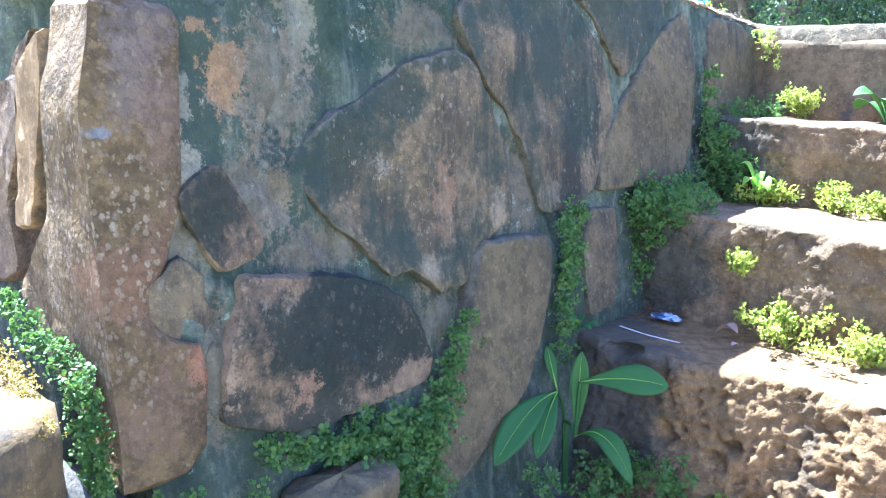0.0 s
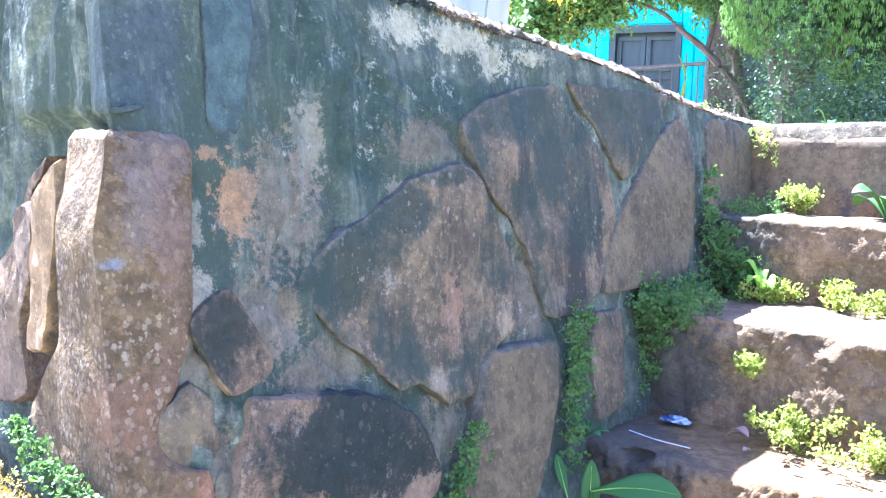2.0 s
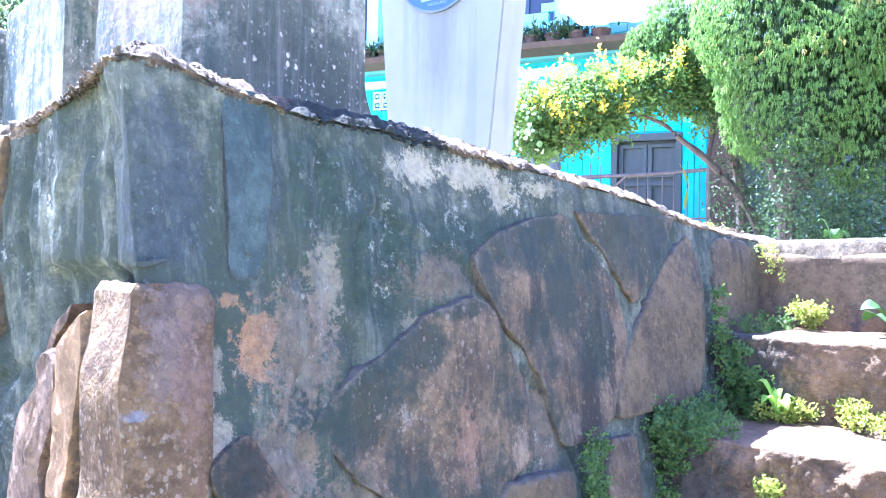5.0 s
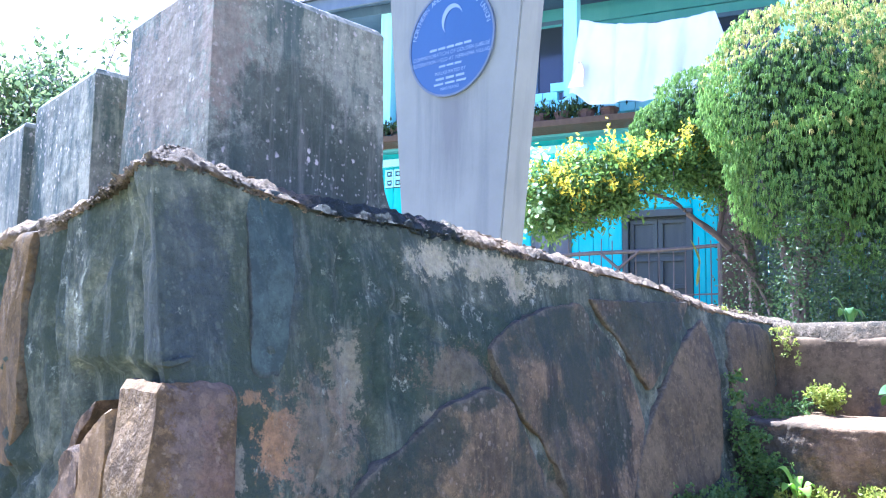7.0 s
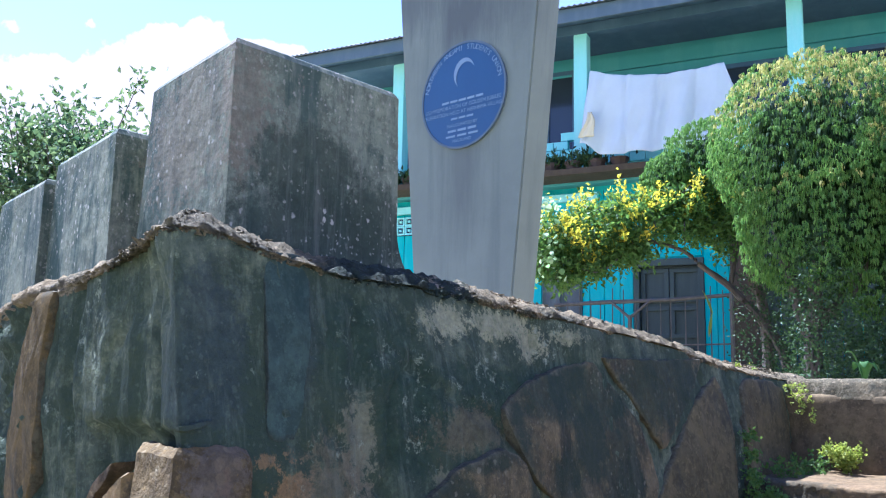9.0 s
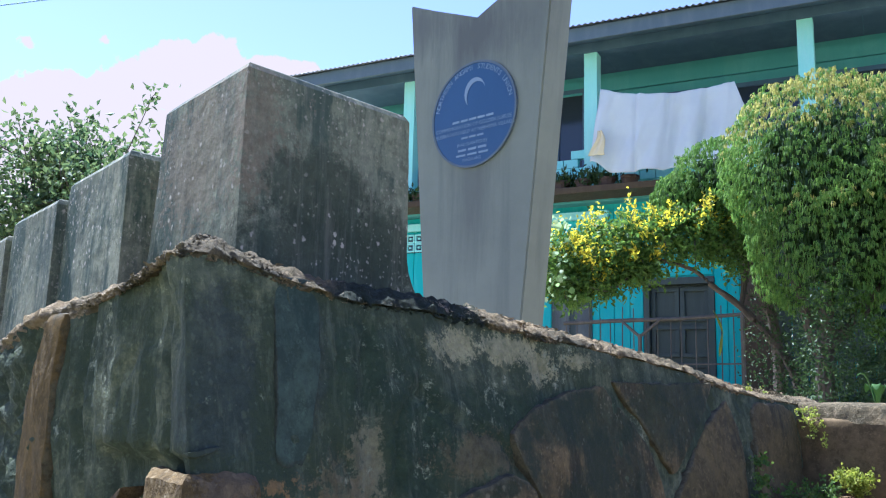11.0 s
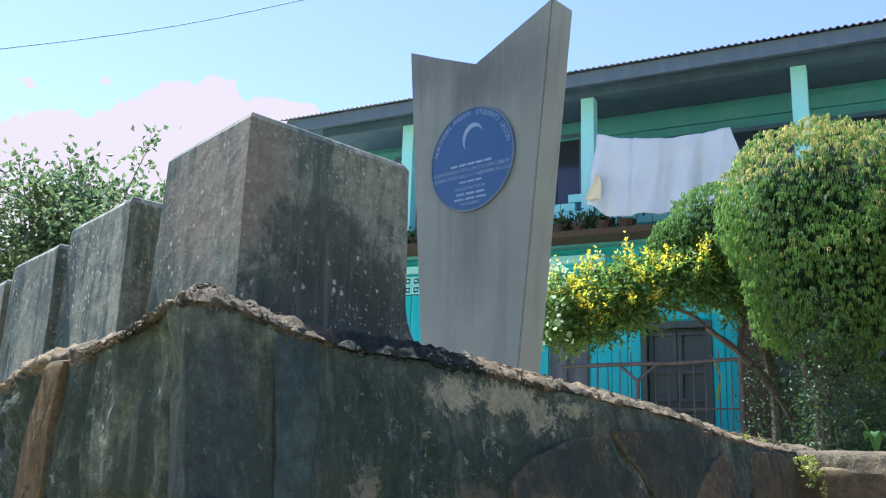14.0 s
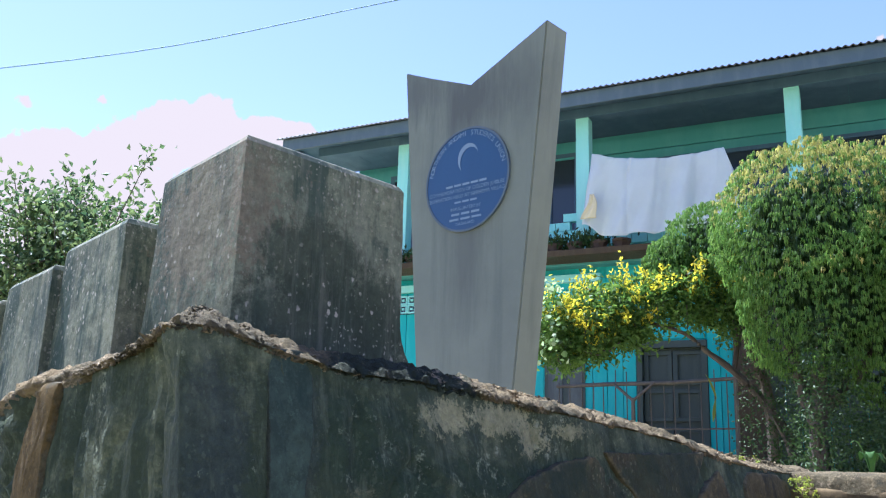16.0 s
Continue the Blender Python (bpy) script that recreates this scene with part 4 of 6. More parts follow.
# ---- pillars on the base ----
def pillar(u, w, z, side, label, depth=None):
    ob = thing("stone_pillar", label, "pillar", "stepped pillars on the base")
    lean, depth = 0.15, depth or side
    n = 18
    verts, faces = [], []
    # a square shaft with slightly flaring foot and uneven faces
    around = []
    for k in range(n):
        around.append((k / n, 0.0))
    for k in range(n):
        around.append((1.0, k / n))
    for k in range(n):
        around.append((1 - k / n, 1.0))
    for k in range(n):
        around.append((0.0, 1 - k / n))
    levels = [1.0 + (z - 0.017 - 1.0) * i / 26 for i in range(27)] + [z - 0.004, z]
    for zi in levels:
        grow = 0.014 * (z - zi)
        flare = 0.10 * min(1.0, max(0.0, (1.40 - zi) / 0.16)) ** 2
        trim = 0.0 if zi < z - 0.010 else (0.008 if zi < z - 0.001 else 0.014)
        for a, b in around:
            uu = u + a * side + lean * b * depth + (a - 0.5) * 2 * (grow - trim) + max(0.0, a - 0.5) * 2 * (1 - b) * flare
            ww = w - b * depth - (b - 0.5) * 2 * (grow - trim) - b * 0.056 * (z - zi)
            p = mon(uu, ww, zi)
            k = 0.0025 * noise.noise(p * 5) + 0.0008 * noise.noise(p * 30)
            verts.append(p + (DU * (a - 0.5) - DN * (b - 0.5)) * k * 2)
    m = len(around)
    for i in range(len(levels) - 1):
        for k in range(m):
            a, b = i * m + k, i * m + (k + 1) % m
            faces.append((a, b, b + m, a + m))
    faces.append(tuple(range((len(levels) - 1) * m, len(levels) * m)))
    raw("shaft", verts, faces, PILLAR, ob, smooth=False)
    return ob


pillar(0.258, -0.285, 1.738, 0.458, "tallest square concrete pillar, dark and lichen-spotted", 0.415)
pillar(0.287, -0.80, 1.65, 0.455, "square lichen-spotted concrete pillar, second of a descending row")
pillar(0.328, -1.272, 1.60, 0.455, "square lichen-spotted concrete pillar, third of a descending row")
pillar(0.385, -1.76, 1.555, 0.455, "square lichen-spotted concrete pillar at the low end of the row")


# ---- the monolith with its plaque ----
def monolith():
    ob = thing("monolith", "tapering grey cement monolith with notched top and round blue plaque", "monument")
    u0, thick = 3.2, 0.215
    bm = bmesh.new()
    outline = ((-2.805, 3.675), (-2.213, 3.415), (-1.622, 3.690), (-1.93, 0.7), (-2.52, 0.7))
    front = [bm.verts.new(mon(u0, w, z)) for w, z in outline]
    back = [bm.verts.new(mon(u0 + thick, w, z)) for w, z in outline]
    bm.faces.new(front)
    bm.faces.new(list(reversed(back)))
    for i in range(5):
        bm.faces.new((front[i], back[i], back[(i + 1) % 5], front[(i + 1) % 5]))
    bmesh.ops.bevel(bm, geom=list(bm.edges), offset=0.008, segments=2, affect="EDGES")
    part("shaft", bm, CEMENT, ob)
    cw, cz, r = -2.222, 2.795, 0.325

    def disc(bm, r0, r1, o0, o1):
        rings = []
        for rr, o in ((r0, o0), (r0, o1), (r1, o1), (r1, o0)):
            rings.append([bm.verts.new(mon(u0 - o, cw + rr * math.cos(a), cz + rr * math.sin(a))) for a in (2 * math.pi * k / 72 for k in range(72))])
        for x, y in zip(rings, rings[1:] + rings[:1]):
            for k in range(72):
                bm.faces.new((x[k], x[(k + 1) % 72], y[(k + 1) % 72], y[k]))
        return bm

    plate = bmesh.new()
    ring = [plate.verts.new(mon(u0 - 0.012, cw + r * math.cos(a), cz + r * math.sin(a))) for a in (2 * math.pi * k / 72 for k in range(72))]
    rear = [plate.verts.new(v.co + DU * 0.02) for v in ring]
    plate.faces.new(ring)
    for k in range(72):
        plate.faces.new((ring[k], ring[(k + 1) % 72], rear[(k + 1) % 72], rear[k]))
    plaque = part("plaque", plate, BLUE_PLATE, ob, "round deep-blue plaque with silvery lettering")
    part("rim", disc(bmesh.new(), r, r + 0.013, -0.004, 0.016), RIM, plaque, "thin tarnished metal rim")

    def letters(name, rows):
        """Words laid on the plaque: text, middle (across, up), height, turn."""
        bm = bmesh.new()
        for text, across, up, size, turn in rows:
            cu = bpy.data.curves.new("word", "FONT")
            cu.body, cu.size, cu.align_x, cu.align_y = text, size, "CENTER", "CENTER"
            tmp = bpy.data.objects.new("word", cu)
            me = bpy.data.meshes.new_from_object(tmp)
            c, s = math.cos(turn), math.sin(turn)
            for v in me.vertices:
                x, y = v.co.x * c - v.co.y * s + across, v.co.x * s + v.co.y * c + up
                v.co = mon(u0 - 0.0145, cw + x, cz + y)
            bm.from_mesh(me)
            bpy.data.objects.remove(tmp)
            bpy.data.curves.remove(cu)
            bpy.data.meshes.remove(me)
        return part(name, bm, LETTER, plaque)

    arc = "NORTHERN ANGAMI STUDENTS UNION"
    rows = []
    for i, ch in enumerate(arc):
        a = radians(166 - 152 * i / (len(arc) - 1))
        rows.append((ch, 0.298 * math.cos(a), 0.298 * math.sin(a), 0.046, a - math.pi / 2))
    for a, b in ((0, 8), (9, 15), (16, 24), (25, 30)):
        letters("arched_word", rows[a:b])
    for row in (("COMMEMORATION OF GOLDEN JUBILEE", 0.0, -0.068, 0.033, 0), ("CELEBRATION HELD AT NERHEMA VILLAGE", 0.0, -0.106, 0.033, 0), ("INAUGURATED BY", 0.0, -0.186, 0.029, 0), ("NAGALAND", 0.0, -0.285, 0.027, 0)):
        letters("text_line", [row])

    def bars(across, up, width, height, count):
        bm = bmesh.new()
        step = width / count
        for k in range(count):
            x0 = across - width / 2 + k * step
            box(bm, lambda x, y, z: mon(u0 - 0.0125 - y, cw + x, cz + z), (x0 + 0.08 * step, 0, up - height / 2), (x0 + 0.9 * step, 0.002, up + height / 2))
        return part("worn_line", bm, LETTER, plaque)

    bars(0, -0.032, 0.34, 0.014, 5)
    bars(0, -0.143, 0.19, 0.012, 3)
    bars(0, -0.220, 0.24, 0.014, 3)
    bars(0, -0.253, 0.27, 0.012, 3)
    # the hornbill-feather crescent
    bm = bmesh.new()
    outer, inner = [], []
    for k in range(25):
        a = radians(232 - 215 * k / 24)
        t = math.sin(math.pi * min(1, (k + 0.5) / 24))
        outer.append(bm.verts.new(mon(u0 - 0.0145, cw + 0.012 + 0.083 * math.cos(a), cz + 0.135 + 0.095 * math.sin(a))))
        rr = 0.083 - 0.030 * t
        inner.append(bm.verts.new(mon(u0 - 0.0145, cw + 0.012 + rr * math.cos(a), cz + 0.135 - 0.004 + (rr + 0.012) * math.sin(a))))
    for k in range(24):
        bm.faces.new((outer[k], outer[k + 1], inner[k + 1], inner[k]))
    part("emblem", bm, LETTER, plaque, "pale crescent emblem")
    return ob


monolith()


# ---- the stair ----
def rough_step(parent, u0, u1, w0, w1, z0, z1, rough, pits, material, seed, res=0.012, label="", slope=0.0):
    """A hewn block: its front rises, turns over a broken edge and runs back as the tread."""
    prof = []
    k = max(4, int((z1 - z0) / res))
    prof += [(0.0, z0 + (z1 - 0.012 - z0) * i / k, 1.0, 0.0) for i in range(k + 1)]
    prof += [(0.004, z1 - 0.005, 0.8, 0.5), (0.012, z1, 0.4, 0.8)]
    k = max(4, int((u1 - u0) / (res * 1.6)))
    prof += [(0.02 + (u1 - u0 - 0.02) * i / k, z1, 0.0, 1.0) for i in range(k + 1)]
    n = int((w1 - w0) / res)
    ws = [w0 + (w1 - w0) * i / n for i in range(n + 1)]
    verts, faces = [], []
    for w in ws:
        wave = 0.02 * noise.noise(Vector((w * 2.2, seed, 0)))
        for d, z, fr, tp in prof:
            p = Vector((w, d, z))
            r = 0.6 * noise.noise(p * 6 + Vector((seed, 0, 0))) + 0.35 * noise.noise(p * 16) - 0.35 * abs(noise.noise(p * 40)) + 0.20 * noise.noise(p * 85) + 0.14 * noise.noise(p * 160)
            if pits:
                bent = p + 0.022 * noise.noise_vector(p * 17)
                bent.z *= 1.5
                dist, _ = noise.voronoi(bent * 8.5 + Vector((seed * 3, 0, 0)))
                more, _ = noise.voronoi(bent * 23 + Vector((seed * 5, 0, 0)))
                gate = max(0.0, min(1.0, 0.55 + 3 * noise.noise(p * 4.5)))
                r -= pits * (1.5 * min(1.0, max(0.0, 0.34 - dist[0]) * 9) * gate + 0.45 * min(1.0, max(0.0, 0.30 - more[0]) * 8))
            out = (rough * r + wave) * fr
            up = (0.008 * noise.noise(p * 6) + 0.003 * noise.noise(p * 30)) * tp - max(0, 0.02 - d) * 0.5 * max(0, noise.noise(p * 14)) * tp
            verts.append(mon(u0 + d - out - slope * (z1 - z) * fr, w, z + up))
    m = len(prof)
    for i in range(len(ws) - 1):
        for j in range(m - 1):
            a = i * m + j
            faces.append((a, a + m, a + m + 1, a + 1))
    # closed end and rear
    back = len(verts)
    verts += [mon(u1, w0, z0), mon(u1, w1, z0)]
    faces.append(tuple(range((len(ws) - 1) * m, len(ws) * m)) + (back + 1,))
    faces.append(tuple(range(m - 1, -1, -1)) + (back,))
    return raw("step", verts, faces, material, parent, label)


stair = thing("stone_stair", "broad flight of rough-hewn sandstone steps with weeds in the joints", "stair", kind="structure")
rough_step(stair, 1.10, 1.60, 0.02, 2.6, -0.08, 0.315, 0.030, 1.0, STEP, 1.0, 0.006, "pitted sandstone step with a broken edge", 0.20)
rough_step(stair, 1.41, 2.00, 0.02, 2.6, 0.22, 0.578, 0.026, 0.22, STEP_SHADED, 2.0, 0.0075, "", -0.05)
rough_step(stair, 1.82, 2.50, 0.0, 2.6, 0.50, 0.804, 0.024, 0.22, STEP_SHADED, 3.0, 0.008, "", -0.06)
rough_step(stair, 2.27, 2.62, 0.0, 3.0, 0.72, 1.045, 0.005, 0.0, KERB, 4.0, 0.02, "smooth grey stone kerb at the head of the stair")
rough_step(stair, 2.30, 2.75, -0.05, 3.0, 1.03, 1.095, 0.014, 0.3, CRUST, 5.0, 0.013, "crumbled mortar cap on the kerb", 0.3)
rough_step(stair, 0.45, 1.15, 0.45, 2.6, -0.40, -0.02, 0.02, 0.2, STEP, 6.0, 0.02)


# ---- ground ----
def ground():
    bm = bmesh.new()
    # rough earth by the foot of the wall
    grid = {}
    us = [-1.0 + i * 0.06 for i in range(38)]
    ws = [-2.4 + i * 0.06 for i in range(60)]
    for i, u in enumerate(us):
        for j, w in enumerate(ws):
            by = max(0.0, 1 - max(0.0, w - 0.1) / 0.35)
            z = -0.06 + by * (0.30 - 0.26 * max(0.0, u)) + (0.22 * max(0.0, min(1.0, (-u - 0.02) / 0.12)) if w < 0.25 else 0.0) * max(0.0, min(1, (0.35 - w) / 0.2))
            z = min(z, 0.40) + 0.02 * noise.noise(Vector((u * 5, w * 5, 1))) + 0.012 * noise.noise(Vector((u * 17, w * 17, 2)))
            edge = min(u + 1.0, w + 2.4, 1.14 - w)
            grid[i, j] = bm.verts.new(mon(u, w, -0.52 + (z + 0.52) * smooth(0.0, 0.35, edge)))
    for i in range(len(us) - 1):
        for j in range(len(ws) - 1):
            bm.faces.new((grid[i, j], grid[i, j + 1], grid[i + 1, j + 1], grid[i + 1, j]))
    tagged(part("ground", bm, SOIL, smooth=True), "dark damp soil with moss at the foot of the wall", "ground", kind="structure")
    # the wide land round about, unseen and toned for the light it bounces
    bm = bmesh.new()
    ring = [(-300, -300), (300, -300), (300, 300), (-300, 300)]
    bm.faces.new([bm.verts.new((x, y, -0.5)) for x, y in ring])
    tagged(part("land", bm, BOUNCE_LAND), "unseen land to the horizon, toned for bounced light", "ground", kind="structure")
    # the yard above the stair
    bm = bmesh.new()
    vs = [[bm.verts.new(mon(2.4 + 0.55 * i, -16 + 0.8 * j, 1.02 + 0.05 * noise.noise(Vector((i * 0.6, j * 0.6, 3))))) for j in range(45)] for i in range(40)]
    for i in range(39):
        for j in range(44):
            bm.faces.new((vs[i][j], vs[i][j + 1], vs[i + 1][j + 1], vs[i + 1][j]))
    rim = [vs[0][j] for j in range(45)]
    low = [bm.verts.new(v.co - Vector((0, 0, 1.6))) for v in rim]
    for j in range(44):
        bm.faces.new((rim[j], rim[j + 1], low[j + 1], low[j]))
    tagged(part("yard", bm, EARTH, smooth=True), "bare earth yard above the stair", "ground", kind="structure")


ground()


# ---- the house ----
def house():
    ob = thing("house", "two-storey turquoise house with a deep balcony under a corrugated roof", "house", at=hou(0, 0, 1.0))
    # ground storey: upright boards round the door
    wall = part("wall", box(bmesh.new(), hou, (-4.2, -0.16, 0.9), (0.63, -0.06, 3.55)), TURQUOISE, ob, "turquoise-painted ground storey")
    part("wall", box(bmesh.new(), hou, (1.47, -0.16, 0.9), (6.5, -0.06, 3.55)), TURQUOISE, ob)
    part("wall", box(bmesh.new(), hou, (0.63, -0.16, 2.58), (1.47, -0.06, 3.55)), TURQUOISE, ob)
    h = -2.9
    while h < 6.4:
        wide = 0.17 + 0.03 * math.sin(h * 7)
        b = h + wide - 0.008
        if b < 0.62 or h > 1.47:
            box_part("plank", hou, (h, -0.06, 0.9), (b, -0.04, 3.5), TURQUOISE if h < 2.0 else DARK_WOOD, wall, 0.004, "" if h < 2.0 else "dark brown board")
        elif h < 0.63:
            box_part("plank", hou, (h, -0.06, 0.9), (0.62, -0.04, 3.5), TURQUOISE, wall, 0.003)
        elif b > 1.47:
            box_part("plank", hou, (1.475, -0.06, 0.9), (b, -0.04, 3.5), TURQUOISE, wall, 0.003)
        h += wide
    box_part("plank", hou, (0.64, -0.06, 2.60), (1.46, -0.04, 3.5), TURQUOISE, wall, 0.003)
    # double door
    door = part("door", box(bmesh.new(), hou, (0.64, -0.15, 0.9), (1.46, -0.13, 2.56)), DARK_WOOD, ob, "dark panelled double door, shut")
    for a, b in ((0.63, 0.70), (1.40, 1.47)):
        box_part("jamb", hou, (a, -0.13, 0.9), (b, -0.02, 2.57), DARK_WOOD, door)
    box_part("lintel", hou, (0.63, -0.13, 2.49), (1.47, -0.015, 2.575), DARK_WOOD, door)
    for a, b in ((0.705, 1.045), (1.055, 1.395)):
        for z0, z1 in ((0.95, 1.55), (1.62, 2.00), (2.05, 2.46)):
            bm = bmesh.new()
            for x0, x1, y0, y1 in ((a, b, z0, z0 + 0.05), (a, b, z1 - 0.05, z1), (a, a + 0.055, z0 + 0.05, z1 - 0.05), (b - 0.055, b, z0 + 0.05, z1 - 0.05)):
                box(bm, hou, (x0, -0.13, y0), (x1, -0.09, y1), 0.006)
            part("door_panel", bm, DARK_WOOD, door)
    # dark timber window left of the boards
    win = part("window", box(bmesh.new(), hou, (-0.55, -0.06, 1.5), (-0.02, -0.02, 2.62)), DARK_WOOD, ob, "dark timber window with pale panes")
    for a in (-0.50, -0.24):
        box_part("pane", hou, (a, -0.02, 1.75), (a + 0.19, -0.01, 2.50), DUSTY, win, 0.002)
    box_part("corner_post", hou, (1.79, -0.05, 0.9), (2.16, 0.12, 3.55), BROWN_WOOD, ob, 0.01, "rough brown timber post")
    # balcony
    box_part("balcony_slab", hou, (-4.3, -1.1, 3.55), (6.6, 0.12, 3.76), TEAL, ob, 0.01)
    bm = bmesh.new()
    box(bm, hou, (-4.2, -1.25, 3.76), (6.5, -1.08, 6.2))
    part("wall", bm, TEAL, ob, "shaded teal upper wall")
    # the two wide windows are added to fill the dark band below the wall plate
    for a, b, z0, z1 in ((-1.25, -0.45, 4.35, 5.45), (0.45, 2.42, 4.2, 5.22), (2.78, 5.0, 4.2, 5.22), (-3.5, -2.6, 4.35, 5.45)):
        w = part("window", box(bmesh.new(), hou, (a, -1.08, z0), (b, -1.05, z1)), GLASS_DARK, ob, "dark shuttered balcony window")
        for x0, x1, y0, y1 in ((a - 0.05, b + 0.05, z1, z1 + 0.06), (a - 0.05, b + 0.05, z0 - 0.06, z0), (a - 0.05, a + 0.02, z0, z1), (b - 0.02, b + 0.05, z0, z1), ((a + b) / 2 - 0.03, (a + b) / 2 + 0.03, z0, z1)):
            box_part("frame", hou, (x0, -1.08, y0), (x1, -1.02, y1), SOFFIT, w, 0.004)
    box_part("beam", hou, (-4.2, -1.08, 5.42), (6.5, -1.03, 5.62), TEAL, ob, 0.005, "teal wall plate")
    for h in (-2.70, -0.0, 2.59, 5.2):
        box_part("post", hou, (h - 0.088, -0.09, 3.76), (h + 0.088, 0.085, 5.56), AQUA, ob, 0.008, "pale aqua balcony post")
    box_part("beam", hou, (-4.2, -0.1, 5.56), (6.6, 0.1, 5.692), SOFFIT, ob, 0.006)
    # parapet of small blocks with gaps along the top
    parapet = part("parapet", box(bmesh.new(), hou, (-2.6, -0.06, 3.76), (5.1, 0.0, 3.82)), AQUA, ob, "pale aqua block parapet with gaps")
    for row in range(4):
        z = 3.82 + row * 0.115
        h = -2.58 + (0.10 if row % 2 else 0.0)
        k = 0
        while h < 5.05:
            if not (row == 3 and k % 3 != 2) and not (row == 2 and k % 3 == 0):
                box_part("block", hou, (h, -0.05, z), (h + 0.19, 0.03, z + 0.107), AQUA, parapet, 0)
            h += 0.2
            k += 1
    # plant shelf in front of the parapet
    shelf = part("plant_shelf", box(bmesh.new(), hou, (-3.2, 0.12, 3.58), (1.0, 0.55, 3.66), 0.008), BROWN_WOOD, ob, "dark plant shelf with a row of clay pots")
    for k in range(13):
        h = -2.9 + 0.29 * k
        bm = bmesh.new()
        tube(bm, [hou(h, 0.36, 3.66), hou(h, 0.36, 3.74), hou(h, 0.36, 3.755), hou(h, 0.36, 3.78)], [0.08, 0.105, 0.12, 0.12], 10)
        part("flower_pot", bm, CLAY, shelf)
    # pierced vent blocks by the left end
    vent = part("vent", box(bmesh.new(), hou, (-2.72, -0.04, 3.06), (-2.3, -0.02, 3.32)), GLASS_DARK, ob, "pierced vent blocks")
    for i in range(3):
        for j in range(2):
            a, z = -2.71 + i * 0.135, 3.07 + j * 0.125
            bm = bmesh.new()
            for x0, x1, z0, z1 in ((0, 0.125, 0, 0.02), (0, 0.125, 0.1, 0.12), (0, 0.02, 0.02, 0.1), (0.105, 0.125, 0.02, 0.1), (0.045, 0.08, 0.045, 0.075)):
                box(bm, hou, (a + x0, -0.02, z + z0), (a + x1, 0.01, z + z1))
            part("vent_block", bm, AQUA, vent)
    box_part("band", hou, (-2.9, -0.04, 3.36), (0.2, 0.03, 3.46), AQUA, ob, 0.006)
    # roof: corrugated sheet, fascia, sloping soffit
    verts, faces = [], []
    n = 900
    for i in range(n + 1):
        h = -4.62 + 11.4 * i / n
        c = 0.011 * math.sin(2 * math.pi * h / 0.078)
        for o, z in ((0.62, 5.725), (-1.8, 6.55), (-4.2, 5.725)):
            verts.append(hou(h, o, z + c))
    faces = [(i * 3 + k, i * 3 + 3 + k, i * 3 + 4 + k, i * 3 + 1 + k) for i in range(n) for k in range(2)]
    roof = raw("roof", verts, faces, ROOF, ob, "dull corrugated iron roof")
    sol = roof.modifiers.new("thick", "SOLIDIFY")
    sol.thickness = 0.004
    box_part("fascia", hou, (-4.55, 0.50, 5.545), (6.7, 0.54, 5.725), FASCIA, roof, 0.004)
    box_part("fascia", hou, (-4.55, -3.9, 5.56), (-4.51, 0.50, 5.72), FASCIA, roof, 0.004)
    h = -4.5
    while h < 6.6:
        box_part("soffit_board", hou, (h, -1.06, 5.695), (h + 0.348, 0.50, 5.715), SOFFIT, roof, 0)
        h += 0.35
    for a, b in (((-4.2, -4.0, 0.9), (-4.1, -1.26, 5.75)), ((6.4, -4.0, 0.9), (6.5, -1.26, 5.75)), ((-4.1, -4.0, 0.9), (6.4, -3.9, 5.75))):
        part("wall", box(bmesh.new(), hou, a, b), TURQUOISE, ob)
    return ob


house()


